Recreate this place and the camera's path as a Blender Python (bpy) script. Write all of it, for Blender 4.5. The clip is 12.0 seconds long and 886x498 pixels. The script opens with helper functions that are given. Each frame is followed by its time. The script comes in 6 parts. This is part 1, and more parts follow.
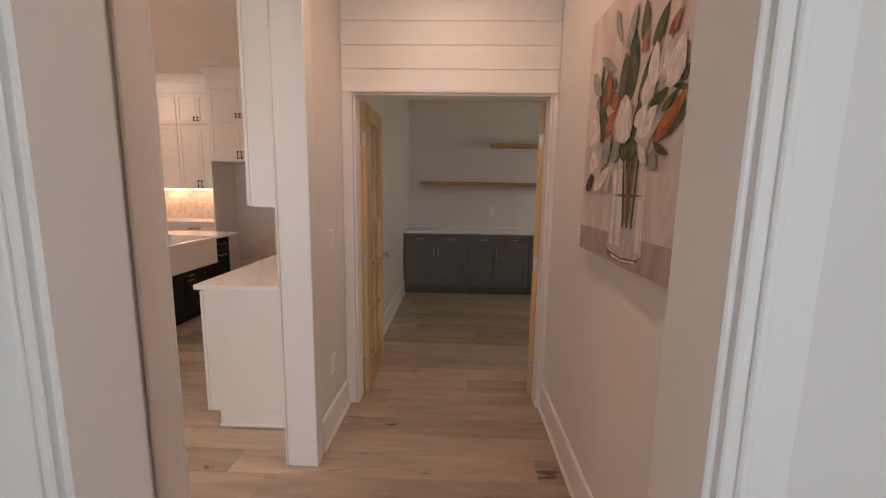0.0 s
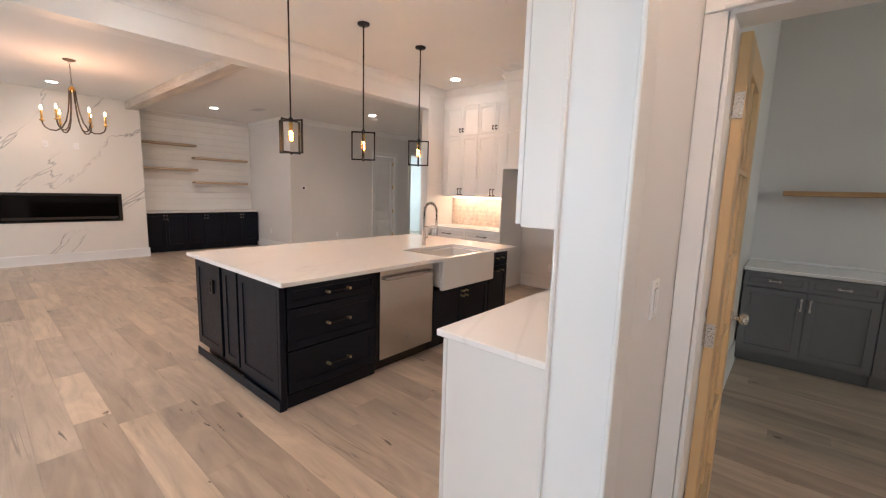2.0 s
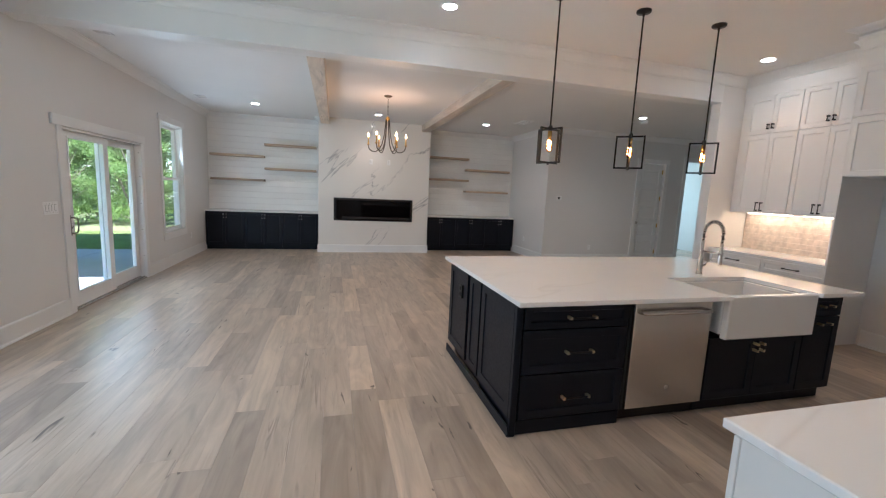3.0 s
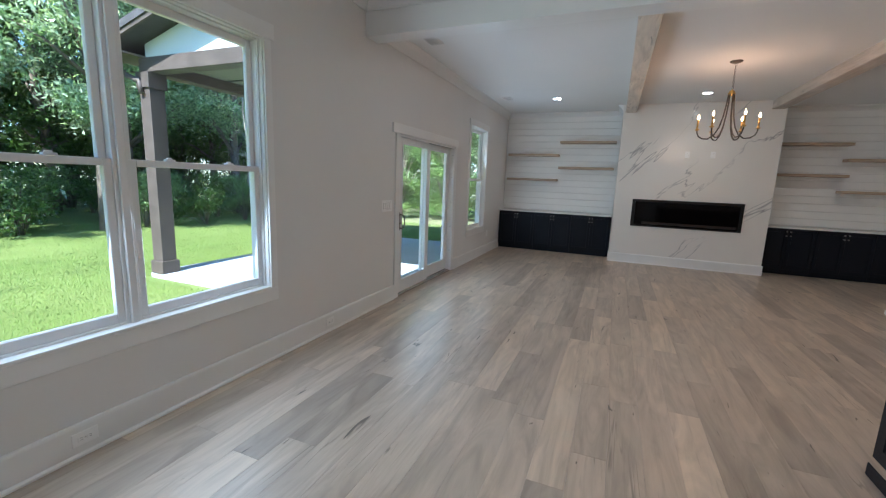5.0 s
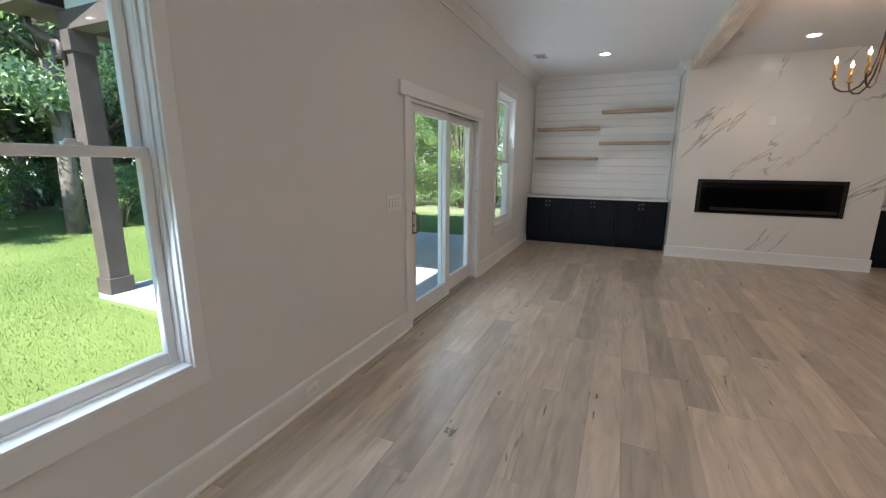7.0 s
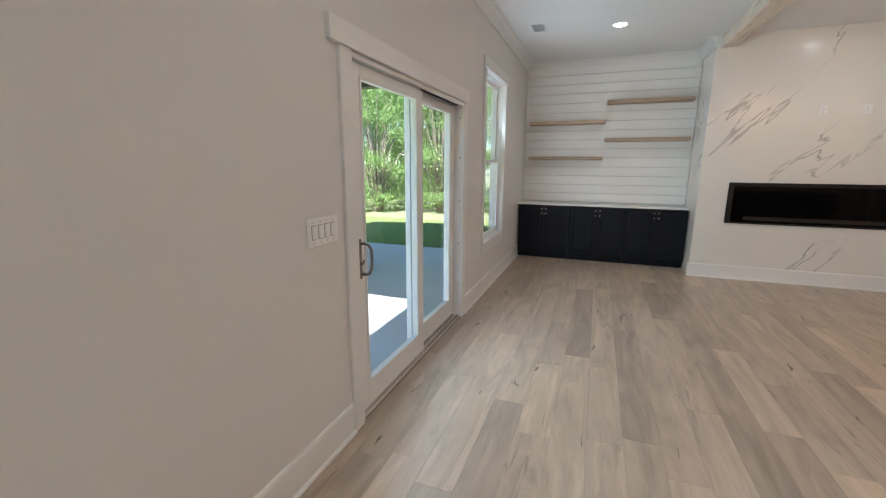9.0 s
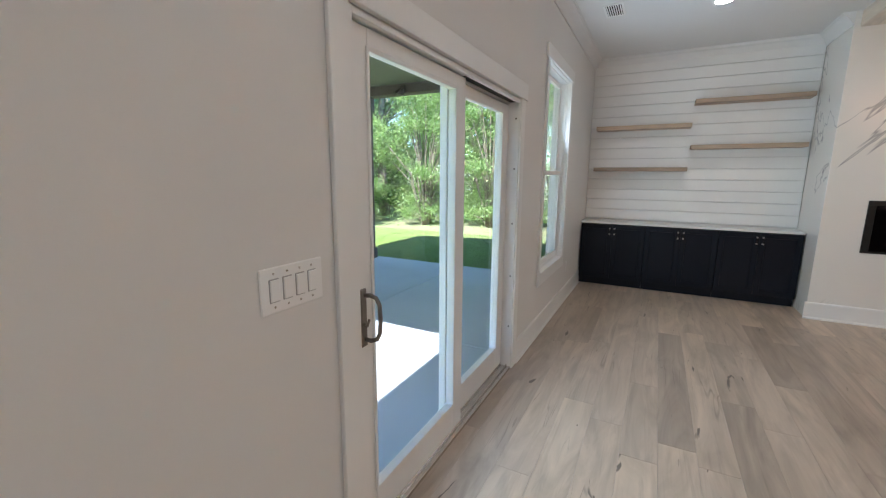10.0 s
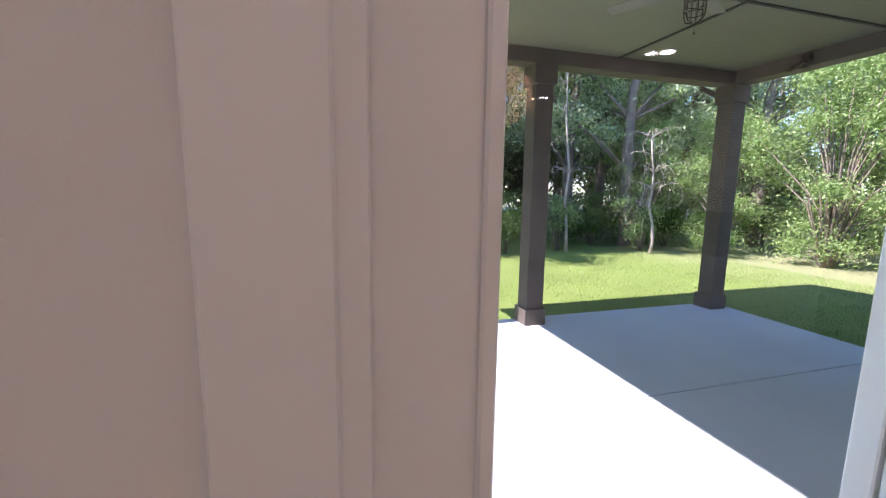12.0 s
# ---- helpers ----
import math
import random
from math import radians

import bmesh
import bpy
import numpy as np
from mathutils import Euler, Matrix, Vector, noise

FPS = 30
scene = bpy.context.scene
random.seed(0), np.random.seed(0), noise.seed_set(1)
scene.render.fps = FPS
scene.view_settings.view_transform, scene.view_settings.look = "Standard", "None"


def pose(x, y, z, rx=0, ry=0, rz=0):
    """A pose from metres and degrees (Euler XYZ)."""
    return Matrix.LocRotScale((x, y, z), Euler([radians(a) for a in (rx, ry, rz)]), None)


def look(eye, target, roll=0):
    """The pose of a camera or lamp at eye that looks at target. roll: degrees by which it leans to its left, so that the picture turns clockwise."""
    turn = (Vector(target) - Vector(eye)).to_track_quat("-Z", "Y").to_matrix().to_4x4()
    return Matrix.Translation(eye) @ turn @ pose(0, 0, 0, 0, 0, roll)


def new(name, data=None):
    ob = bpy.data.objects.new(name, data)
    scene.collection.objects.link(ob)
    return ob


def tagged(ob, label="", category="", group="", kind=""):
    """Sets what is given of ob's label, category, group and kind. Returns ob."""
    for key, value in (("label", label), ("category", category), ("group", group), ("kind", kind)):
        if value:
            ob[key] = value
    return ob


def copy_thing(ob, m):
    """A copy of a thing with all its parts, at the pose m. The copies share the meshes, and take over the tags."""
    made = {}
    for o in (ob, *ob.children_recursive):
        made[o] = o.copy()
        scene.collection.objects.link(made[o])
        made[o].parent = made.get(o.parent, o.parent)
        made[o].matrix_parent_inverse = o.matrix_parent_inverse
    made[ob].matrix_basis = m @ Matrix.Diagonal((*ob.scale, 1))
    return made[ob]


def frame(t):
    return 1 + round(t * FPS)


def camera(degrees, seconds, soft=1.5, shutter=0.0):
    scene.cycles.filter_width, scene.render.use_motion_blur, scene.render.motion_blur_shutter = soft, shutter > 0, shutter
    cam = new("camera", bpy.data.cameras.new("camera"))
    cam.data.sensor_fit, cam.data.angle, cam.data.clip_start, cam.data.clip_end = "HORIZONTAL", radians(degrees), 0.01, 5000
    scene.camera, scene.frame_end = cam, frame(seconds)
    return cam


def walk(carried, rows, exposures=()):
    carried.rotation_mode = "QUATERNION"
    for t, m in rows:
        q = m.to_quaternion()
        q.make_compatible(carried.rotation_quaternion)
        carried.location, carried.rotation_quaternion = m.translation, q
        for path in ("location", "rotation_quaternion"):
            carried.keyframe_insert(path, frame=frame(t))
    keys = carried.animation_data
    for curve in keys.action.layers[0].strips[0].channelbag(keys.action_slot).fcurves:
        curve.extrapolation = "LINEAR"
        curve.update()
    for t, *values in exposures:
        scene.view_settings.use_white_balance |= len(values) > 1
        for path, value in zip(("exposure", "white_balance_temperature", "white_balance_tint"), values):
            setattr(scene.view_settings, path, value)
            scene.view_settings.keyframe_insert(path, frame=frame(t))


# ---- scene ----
cam = camera(94.8, 12.0, soft=1.2)
PATH = [
    (0, (0.396, 0.39, 1.51), (0.333, 2.367, 1.215), 0.9),
    (0.5, (0.303, 0.669, 1.504), (0.147, 2.64, 1.203), 1.2),
    (1, (0.234, 0.962, 1.501), (-0.152, 2.901, 1.199), 1.2),
    (1.5, (0.111, 1.228, 1.487), (-0.688, 3.039, 1.198), 1.4),
    (2, (-0.055, 1.431, 1.502), (-1.339, 2.939, 1.226), 1.7),
    (2.5, (-0.205, 1.558, 1.51), (-1.916, 2.559, 1.244), 2.3),
    (3, (-0.319, 1.62, 1.527), (-2.231, 2.136, 1.249), 2.6),
    (3.5, (-0.542, 1.643, 1.53), (-2.513, 1.83, 1.248), 2.7),
    (5.5, (-1.488, 1.057, 1.491), (-3.251, 0.184, 1.13), 1.5),
    (6, (-1.827, 0.855, 1.484), (-3.584, -0.022, 1.107), 1.1),
    (6.5, (-2.178, 0.694, 1.485), (-3.953, -0.137, 1.086), 0.7),
    (7, (-2.512, 0.492, 1.5), (-4.308, -0.286, 1.088), 0.4),
    (9, (-3.835, -0.009, 1.486), (-5.67, -0.695, 1.082), 0.3),
    (9.5, (-4.21, -0.13, 1.469), (-6.017, -0.895, 1.086), 0.3),
    (10, (-4.585, -0.276, 1.498), (-6.33, -1.186, 1.144), 0.4),
    (10.5, (-4.966, -0.372, 1.485), (-6.584, -1.502, 1.163), 0.2),
    (11, (-5.283, -0.539, 1.481), (-6.689, -1.929, 1.181), 0.6),
    (11.5, (-5.496, -0.762, 1.521), (-6.562, -2.429, 1.23), 1.5),
    (12, (-5.667, -0.884, 1.502), (-6.22, -2.783, 1.211), 0.8),
]
EXPOSURES = [(0, 2.08, 7650, 30), (0.5, 2.48, 6950, 23), (1, 2.60, 5850, 13), (1.5, 2.82, 6400, 18), (2, 2.72, 6400, 17), (2.5, 2.38, 5950, 12), (3, 2.30, 5500, 8), (3.5, 2.27, 5350, 7), (5.5, 1.87, 5450, 6), (7, 1.94, 5850, 8), (9, 2.33, 5950, 8), (9.5, 2.32, 5950, 8), (10.5, 2.27, 5500, 8), (11, 2.18, 5850, 9), (11.5, 2.20, 6150, 16), (12, 1.95, 6150, 29)]
walk(cam, [(t, look(eye, target, roll)) for t, eye, target, roll in PATH], EXPOSURES)

# ---- world, sun and lamps ----
SUN_WAY = Vector((-0.93, -0.06, -1.0)).normalized()
world = bpy.data.worlds.new("world")
scene.world = world
world.use_nodes = True
wn = world.node_tree.nodes
sky = wn.new("ShaderNodeTexSky")
sky.sky_type = "NISHITA"
sky.sun_disc = False
sky.sun_elevation = math.asin(-SUN_WAY.z)
sky.sun_rotation = math.atan2(-SUN_WAY.x, -SUN_WAY.y)
sky.air_density, sky.dust_density, sky.ozone_density = 1.0, 0.2, 6.0
wn["Background"].inputs["Strength"].default_value = 0.15
world.node_tree.links.new(sky.outputs[0], wn["Background"].inputs["Color"])
sun_data = bpy.data.lights.new("sun", "SUN")
sun_data.energy, sun_data.angle, sun_data.color = 4.6, radians(0.5), (1.0, 0.95, 0.86)
sun = new("sun", sun_data)
sun.matrix_world = look((0, 0, 20), Vector((0, 0, 20)) + SUN_WAY)

DIM = 0.6
WARM, SOFT_WHITE, DAY = (1.0, 0.62, 0.36), (1.0, 0.86, 0.72), (0.8, 0.91, 1.0)


def area_lamp(name, at, target, sx, sy, watts, color):
    data = bpy.data.lights.new(name, "AREA")
    data.shape, data.size, data.size_y, data.energy, data.color = "RECTANGLE", sx, sy, watts * DIM, color
    ob = new(name, data)
    ob.matrix_world = look(at, target)
    return ob


def point_lamp(name, at, watts, color, radius=0.03):
    data = bpy.data.lights.new(name, "POINT")
    data.energy, data.color, data.shadow_soft_size = watts * DIM, color, radius
    ob = new(name, data)
    ob.location = at
    return ob


def spot_lamp(name, at, watts, color, cone=130):
    data = bpy.data.lights.new(name, "SPOT")
    data.energy, data.color, data.shadow_soft_size = watts * DIM, color, 0.05
    data.spot_size, data.spot_blend = radians(cone), 0.8
    ob = new(name, data)
    ob.location = at
    return ob


# daylight in the openings
area_lamp("window_daylight", (-3.11, -1.17, 1.55), (-3.0, 2.5, 0.9), 0.9, 1.6, 8.5, DAY)
area_lamp("window_daylight", (-2.11, -1.17, 1.55), (-2.2, 2.5, 0.9), 0.9, 1.6, 8.5, DAY)
area_lamp("window_daylight", (-6.58, -1.15, 1.1), (-6.58, 0.6, 1.1), 1.6, 1.2, 6.5, DAY)
area_lamp("window_daylight", (-8.78, -1.15, 1.55), (-8.78, 0.3, 1.9), 0.85, 1.0, 4.8, DAY)
# bluish fill from the added, unseen entry room window
area_lamp("window_daylight", (0.9, -1.17, 1.55), (0.6, 2, 1.2), 1.1, 1.75, 8.5, (0.66, 0.85, 1.0))
area_lamp("window_daylight", (3.39, 5.4, 1.85), (0, 4.8, 0.9), 0.36, 0.66, 5.5, (0.97, 1.0, 0.9))
area_lamp("window_daylight", (-13.0, 10.9, 1.6), (-9, 10.9, 1.2), 1.3, 1.35, 26, (0.72, 0.95, 1.0))

# ---- materials ----
def nodes_of(name):
    m = bpy.data.materials.new(name)
    m.use_nodes = True
    t = m.node_tree
    return m, t, t.nodes["Principled BSDF"]


def ramp_node(t, fac, stops):
    r = t.nodes.new("ShaderNodeValToRGB")
    while len(r.color_ramp.elements) < len(stops):
        r.color_ramp.elements.new(0.5)
    for e, (p, c) in zip(r.color_ramp.elements, stops):
        e.position, e.color = p, (*c, 1)
    t.links.new(fac, r.inputs[0])
    return r.outputs[0]


def noise_node(t, scale, detail=4, stretch=(1, 1, 1), offset=None, rough=0.55, distort=0.0):
    g = t.nodes.new("ShaderNodeNewGeometry")
    vec = g.outputs["Position"]
    if offset is not None:
        a = t.nodes.new("ShaderNodeVectorMath")
        a.operation = "ADD"
        t.links.new(vec, a.inputs[0])
        t.links.new(offset, a.inputs[1])
        vec = a.outputs[0]
    mp = t.nodes.new("ShaderNodeMapping")
    mp.inputs["Scale"].default_value = stretch
    t.links.new(vec, mp.inputs[0])
    n = t.nodes.new("ShaderNodeTexNoise")
    n.inputs["Scale"].default_value, n.inputs["Detail"].default_value = scale, detail
    n.inputs["Roughness"].default_value, n.inputs["Distortion"].default_value = rough, distort
    t.links.new(mp.outputs[0], n.inputs["Vector"])
    return n.outputs[0]


def mix_node(t, fac, a, b, mode="MIX"):
    m = t.nodes.new("ShaderNodeMix")
    m.data_type, m.blend_type = "RGBA", mode
    for sock, v in ((m.inputs[0], fac), (m.inputs[6], a), (m.inputs[7], b)):
        if isinstance(v, (int, float)):
            sock.default_value = v
        elif isinstance(v, tuple):
            sock.default_value = (*v, 1)
        else:
            t.links.new(v, sock)
    return m.outputs[2]


def bump_node(t, height, strength, distance, p):
    b = t.nodes.new("ShaderNodeBump")
    b.inputs["Strength"].default_value, b.inputs["Distance"].default_value = strength, distance
    t.links.new(height, b.inputs["Height"])
    t.links.new(b.outputs[0], p.inputs["Normal"])


def painted(name, color, rough=0.5, vary=0.04, scale=1.3, grain=180, bump=0.08, metal=0.0, coat=0.0):
    m, t, p = nodes_of(name)
    big = noise_node(t, scale, 3)
    fine = noise_node(t, grain, 2)
    lo = tuple(max(0, c * (1 - vary)) for c in color)
    hi = tuple(min(1, c * (1 + vary)) for c in color)
    t.links.new(ramp_node(t, big, [(0.3, lo), (0.7, hi)]), p.inputs["Base Color"])
    r = ramp_node(t, fine, [(0.3, (rough * 0.9,) * 3), (0.7, (min(1, rough * 1.1),) * 3)])
    t.links.new(r, p.inputs["Roughness"])
    p.inputs["Metallic"].default_value = metal
    p.inputs["Coat Weight"].default_value = coat
    if bump:
        bump_node(t, fine, bump, 0.002, p)
    return m


def wood(name, light, dark, along="x", rough=0.45, knots=0.0, per="object", spread=0.25, grain_stretch=0.05):
    """Planks and boards: grain along one axis, each piece with its own tone and its own stretch of grain."""
    m, t, p = nodes_of(name)
    if per == "object":
        rnd = t.nodes.new("ShaderNodeObjectInfo").outputs["Random"]
    else:
        rnd = t.nodes.new("ShaderNodeNewGeometry").outputs["Random Per Island"]
    wn_ = t.nodes.new("ShaderNodeTexWhiteNoise")
    wn_.noise_dimensions = "1D"
    t.links.new(rnd, wn_.inputs["W"])
    sc = t.nodes.new("ShaderNodeVectorMath")
    sc.operation = "SCALE"
    sc.inputs["Scale"].default_value = 37.0
    t.links.new(wn_.outputs["Color"], sc.inputs[0])
    off = sc.outputs[0]
    st = {"x": (0.11, 1, 1), "y": (1, 0.11, 1), "z": (1, 1, 0.11)}[along]
    st = tuple(grain_stretch if s < 1 else 1 for s in st)
    grain = noise_node(t, 30, 6, st, off, 0.6, 0.6)
    broad = noise_node(t, 6.0, 4, tuple(0.2 if s < 1 else 1 for s in st), off, 0.55, 1.4)
    c1 = ramp_node(t, grain, [(0.2, dark), (0.42, tuple(a * 0.85 + b * 0.15 for a, b in zip(light, dark))), (0.7, light)])
    tone = ramp_node(t, broad, [(0.25, (1 - spread,) * 3), (0.7, (1 + spread * 0.25,) * 3)])
    c2 = mix_node(t, 1.0, c1, tone, "MULTIPLY")
    each = ramp_node(t, wn_.outputs["Value"], [(0.0, (0.68, 0.665, 0.65)), (0.15, (0.81, 0.8, 0.79)), (0.45, (0.93, 0.92, 0.9)), (0.75, (1.01, 0.99, 0.96)), (1.0, (1.13, 1.1, 1.04))])
    c3 = mix_node(t, 1.0, c2, each, "MULTIPLY")
    if knots:
        kn = noise_node(t, 15, 3, tuple(0.2 if s < 1 else 1.0 for s in st), off, 0.5, 0.8)
        mask = ramp_node(t, kn, [(0.0, (1, 1, 1)), (0.27, (0.9, 0.9, 0.9)), (0.3, (0, 0, 0))])
        streak = noise_node(t, 7.5, 3, tuple(0.1 if s < 1 else 1.2 for s in st), off, 0.6, 2.0)
        smask = ramp_node(t, streak, [(0.0, (0.7, 0.7, 0.7)), (0.32, (0.3, 0.3, 0.3)), (0.43, (0, 0, 0))])
        c3 = mix_node(t, smask, c3, tuple(d * 0.66 for d in dark))
        c3 = mix_node(t, mask, c3, tuple(d * 0.25 for d in dark))
        line = noise_node(t, 9, 3, tuple(0.06 if s < 1 else 1.0 for s in st), off, 0.5, 0.6)
        lmask = ramp_node(t, line, [(0.488, (0, 0, 0)), (0.5, (0.75, 0.75, 0.75)), (0.512, (0, 0, 0))])
        where = ramp_node(t, noise_node(t, 2.6, 2, tuple(0.5 if s < 1 else 1.0 for s in st), off), [(0.57, (0, 0, 0)), (0.64, (1, 1, 1))])
        c3 = mix_node(t, mix_node(t, 1.0, lmask, where, "MULTIPLY"), c3, tuple(d * 0.5 for d in dark))
    t.links.new(c3, p.inputs["Base Color"])
    r = ramp_node(t, grain, [(0.3, (rough * 1.15,) * 3), (0.7, (rough * 0.9,) * 3)])
    t.links.new(r, p.inputs["Roughness"])
    bump_node(t, grain, 0.05, 0.002, p)
    return m


def marble(name, base, vein, scale, thin, tilt, rough=0.18, shift=(0, 0, 0)):
    m, t, p = nodes_of(name)
    g = t.nodes.new("ShaderNodeNewGeometry")
    turn = t.nodes.new("ShaderNodeMapping")
    turn.inputs["Rotation"].default_value = tilt
    turn.inputs["Location"].default_value = shift
    t.links.new(g.outputs["Position"], turn.inputs[0])
    mp = t.nodes.new("ShaderNodeMapping")
    mp.inputs["Scale"].default_value = (1.0, 0.22, 1.0)
    t.links.new(turn.outputs[0], mp.inputs[0])
    n1 = t.nodes.new("ShaderNodeTexNoise")
    n1.inputs["Scale"].default_value, n1.inputs["Detail"].default_value, n1.inputs["Distortion"].default_value = scale, 5, 0.5
    n1.inputs["Roughness"].default_value = 0.6
    t.links.new(mp.outputs[0], n1.inputs["Vector"])
    v = ramp_node(t, n1.outputs[0], [(0.5 - thin, (0, 0, 0)), (0.5, (1, 1, 1)), (0.5 + thin, (0, 0, 0))])
    patch = noise_node(t, 0.9, 3)
    pm = ramp_node(t, patch, [(0.38, (0, 0, 0)), (0.56, (1, 1, 1))])
    veins = mix_node(t, 1.0, v, pm, "MULTIPLY")
    cloud = noise_node(t, 2.2, 4)
    b = ramp_node(t, cloud, [(0.3, tuple(c * 0.985 for c in base)), (0.7, base)])
    t.links.new(mix_node(t, veins, b, vein), p.inputs["Base Color"])
    p.inputs["Roughness"].default_value = rough
    return m


def glowing(name, color, strength):
    m, t, p = nodes_of(name)
    p.inputs["Base Color"].default_value = (*color, 1)
    p.inputs["Emission Color"].default_value = (*color, 1)
    p.inputs["Emission Strength"].default_value = strength
    return m


def glassy(name, color=(1, 1, 1), ior=1.45, rough=0.0, thin=True):
    """Window glass: mostly clear, with a faint mirror."""
    m, t, p = nodes_of(name)
    if not thin:
        p.inputs["Base Color"].default_value = (*color, 1)
        p.inputs["Transmission Weight"].default_value = 1.0
        p.inputs["Roughness"].default_value, p.inputs["IOR"].default_value = rough, ior
        return m
    tr = t.nodes.new("ShaderNodeBsdfTransparent")
    tr.inputs[0].default_value = (*color, 1)
    gl = t.nodes.new("ShaderNodeBsdfGlossy")
    gl.inputs["Roughness"].default_value = 0.02
    lw = t.nodes.new("ShaderNodeLayerWeight")
    lw.inputs[0].default_value = 0.5
    fr = t.nodes.new("ShaderNodeValToRGB")
    fr.color_ramp.elements[0].position, fr.color_ramp.elements[0].color = 0.0, (0.02, 0.02, 0.02, 1)
    fr.color_ramp.elements[1].position, fr.color_ramp.elements[1].color = 1.0, (0.5, 0.5, 0.5, 1)
    mid = fr.color_ramp.elements.new(0.6)
    mid.color = (0.04, 0.04, 0.04, 1)
    t.links.new(lw.outputs["Facing"], fr.inputs[0])
    mx = t.nodes.new("ShaderNodeMixShader")
    t.links.new(fr.outputs[0], mx.inputs[0])
    t.links.new(tr.outputs[0], mx.inputs[1])
    t.links.new(gl.outputs[0], mx.inputs[2])
    t.links.new(mx.outputs[0], t.nodes["Material Output"].inputs[0])
    return m


WALL = painted("wall_paint", (0.75, 0.73, 0.705), 0.6, 0.02, 0.8, 240, 0.1)
CEILING = painted("ceiling_paint", (0.8, 0.79, 0.77), 0.8, 0.02, 0.7, 120, 0.12)
TRIM = painted("trim_paint", (0.82, 0.81, 0.79), 0.38, 0.02, 2.0, 90, 0.04)
SHIPLAP = painted("shiplap_paint", (0.87, 0.86, 0.83), 0.42, 0.025, 2.5, 70, 0.05)
CAB_WHITE = painted("white_cabinet_paint", (0.82, 0.8, 0.77), 0.35, 0.02, 2.0, 80, 0.03)
CAB_NAVY = painted("navy_cabinet_paint", (0.006, 0.008, 0.014), 0.42, 0.1, 3.0, 60, 0.03)
CAB_NAVY.node_tree.nodes["Principled BSDF"].inputs["Specular IOR Level"].default_value = 0.22
CAB_GREY = painted("grey_cabinet_paint", (0.17, 0.17, 0.172), 0.4, 0.05, 2.0, 80, 0.03)
FLOOR_PIECE = wood("oak_plank", (0.54, 0.445, 0.355), (0.42, 0.34, 0.27), "x", 0.33, 1.0, "object", 0.34, 0.035)
FLOOR_REST = wood("oak_planks_joined", (0.54, 0.445, 0.355), (0.42, 0.34, 0.27), "x", 0.33, 1.0, "island", 0.34, 0.035)
SHELF_OAK = wood("shelf_oak", (0.56, 0.43, 0.31), (0.36, 0.26, 0.18), "y", 0.5)
SHELF_PINE = wood("pantry_shelf_wood", (0.5, 0.3, 0.14), (0.36, 0.2, 0.09), "x", 0.5)
DOOR_PINE = wood("pine_door", (0.7, 0.48, 0.25), (0.56, 0.36, 0.17), "z", 0.45, 0.0, "object", 0.1)
BEAM_WOOD = wood("whitewashed_beam", (0.74, 0.66, 0.58), (0.5, 0.43, 0.37), "x", 0.6, 1.0)
QUARTZ = marble("white_quartz", (0.9, 0.89, 0.87), (0.83, 0.815, 0.79), 0.5, 0.006, (0.0, 0.0, -0.5), 0.14)
MARBLE = marble("veined_marble_slab", (0.82, 0.79, 0.74), (0.36, 0.35, 0.35), 0.85, 0.0062, (-0.82, 0.0, 0.0), 0.2, (3.1, 5.7, 2.2))
TILE = painted("backsplash_tile", (0.62, 0.52, 0.44), 0.3, 0.22, 14.0, 60, 0.05)
STEEL = painted("brushed_steel", (0.62, 0.59, 0.56), 0.24, 0.05, 2.0, 300, 0.03, 1.0)
NICKEL = painted("satin_nickel", (0.62, 0.58, 0.53), 0.28, 0.04, 6, 200, 0.0, 1.0)
BLACK_METAL = painted("black_metal", (0.022, 0.02, 0.018), 0.4, 0.15, 8, 200, 0.04, 0.6)
BRONZE = painted("oil_rubbed_bronze", (0.1, 0.085, 0.07), 0.38, 0.2, 12, 150, 0.05, 0.8)
PEWTER = painted("aged_pewter", (0.24, 0.215, 0.19), 0.36, 0.15, 12, 150, 0.04, 0.85)
BRASS = painted("aged_brass", (0.62, 0.4, 0.13), 0.3, 0.1, 9, 150, 0.03, 1.0)
BRASS_BRIGHT = painted("champagne_brass", (0.8, 0.66, 0.42), 0.3, 0.05, 9, 150, 0.0, 1.0)
PORCELAIN = painted("white_fireclay", (0.84, 0.82, 0.79), 0.12, 0.01, 2, 40, 0.0)
# grey that paints the shadow gap round the white switch paddles
GAP_SHADE = painted("rocker_gap_shade", (0.42, 0.41, 0.4), 0.4, 0.02, 4, 60, 0.0)
PLASTIC = painted("white_plastic", (0.88, 0.87, 0.855), 0.32, 0.01, 4, 60, 0.0)
FIRE_FRAME = painted("fireplace_frame", (0.004, 0.004, 0.004), 0.45, 0.1, 3, 40, 0.0)
DARK_GLASS = painted("fireplace_glass", (0.004, 0.003, 0.003), 0.06, 0.1, 3, 40, 0.0)
DARK_GLASS.node_tree.nodes["Principled BSDF"].inputs["Specular IOR Level"].default_value = 0.2
FIRE_BED = painted("ember_bed", (0.012, 0.008, 0.006), 0.5, 0.4, 20, 60, 0.3)
DARK_GAP = painted("dark_recess", (0.02, 0.02, 0.02), 0.8, 0.1, 5, 60, 0.0)
GLASS = glassy("window_glass")
# amber tint puts the lit bulb's glow into its clear glass
BULB_GLASS = glassy("bulb_glass", (1.0, 0.74, 0.42))
LAMP_WHITE = glowing("lamp_diffuser", (1.0, 0.95, 0.88), 14)
FILAMENT = glowing("filament", (1.0, 0.46, 0.13), 34)
FLAME = glowing("candle_bulb", (1.0, 0.6, 0.3), 7)
STRIP = glowing("under_cabinet_strip", (1.0, 0.78, 0.55), 5)
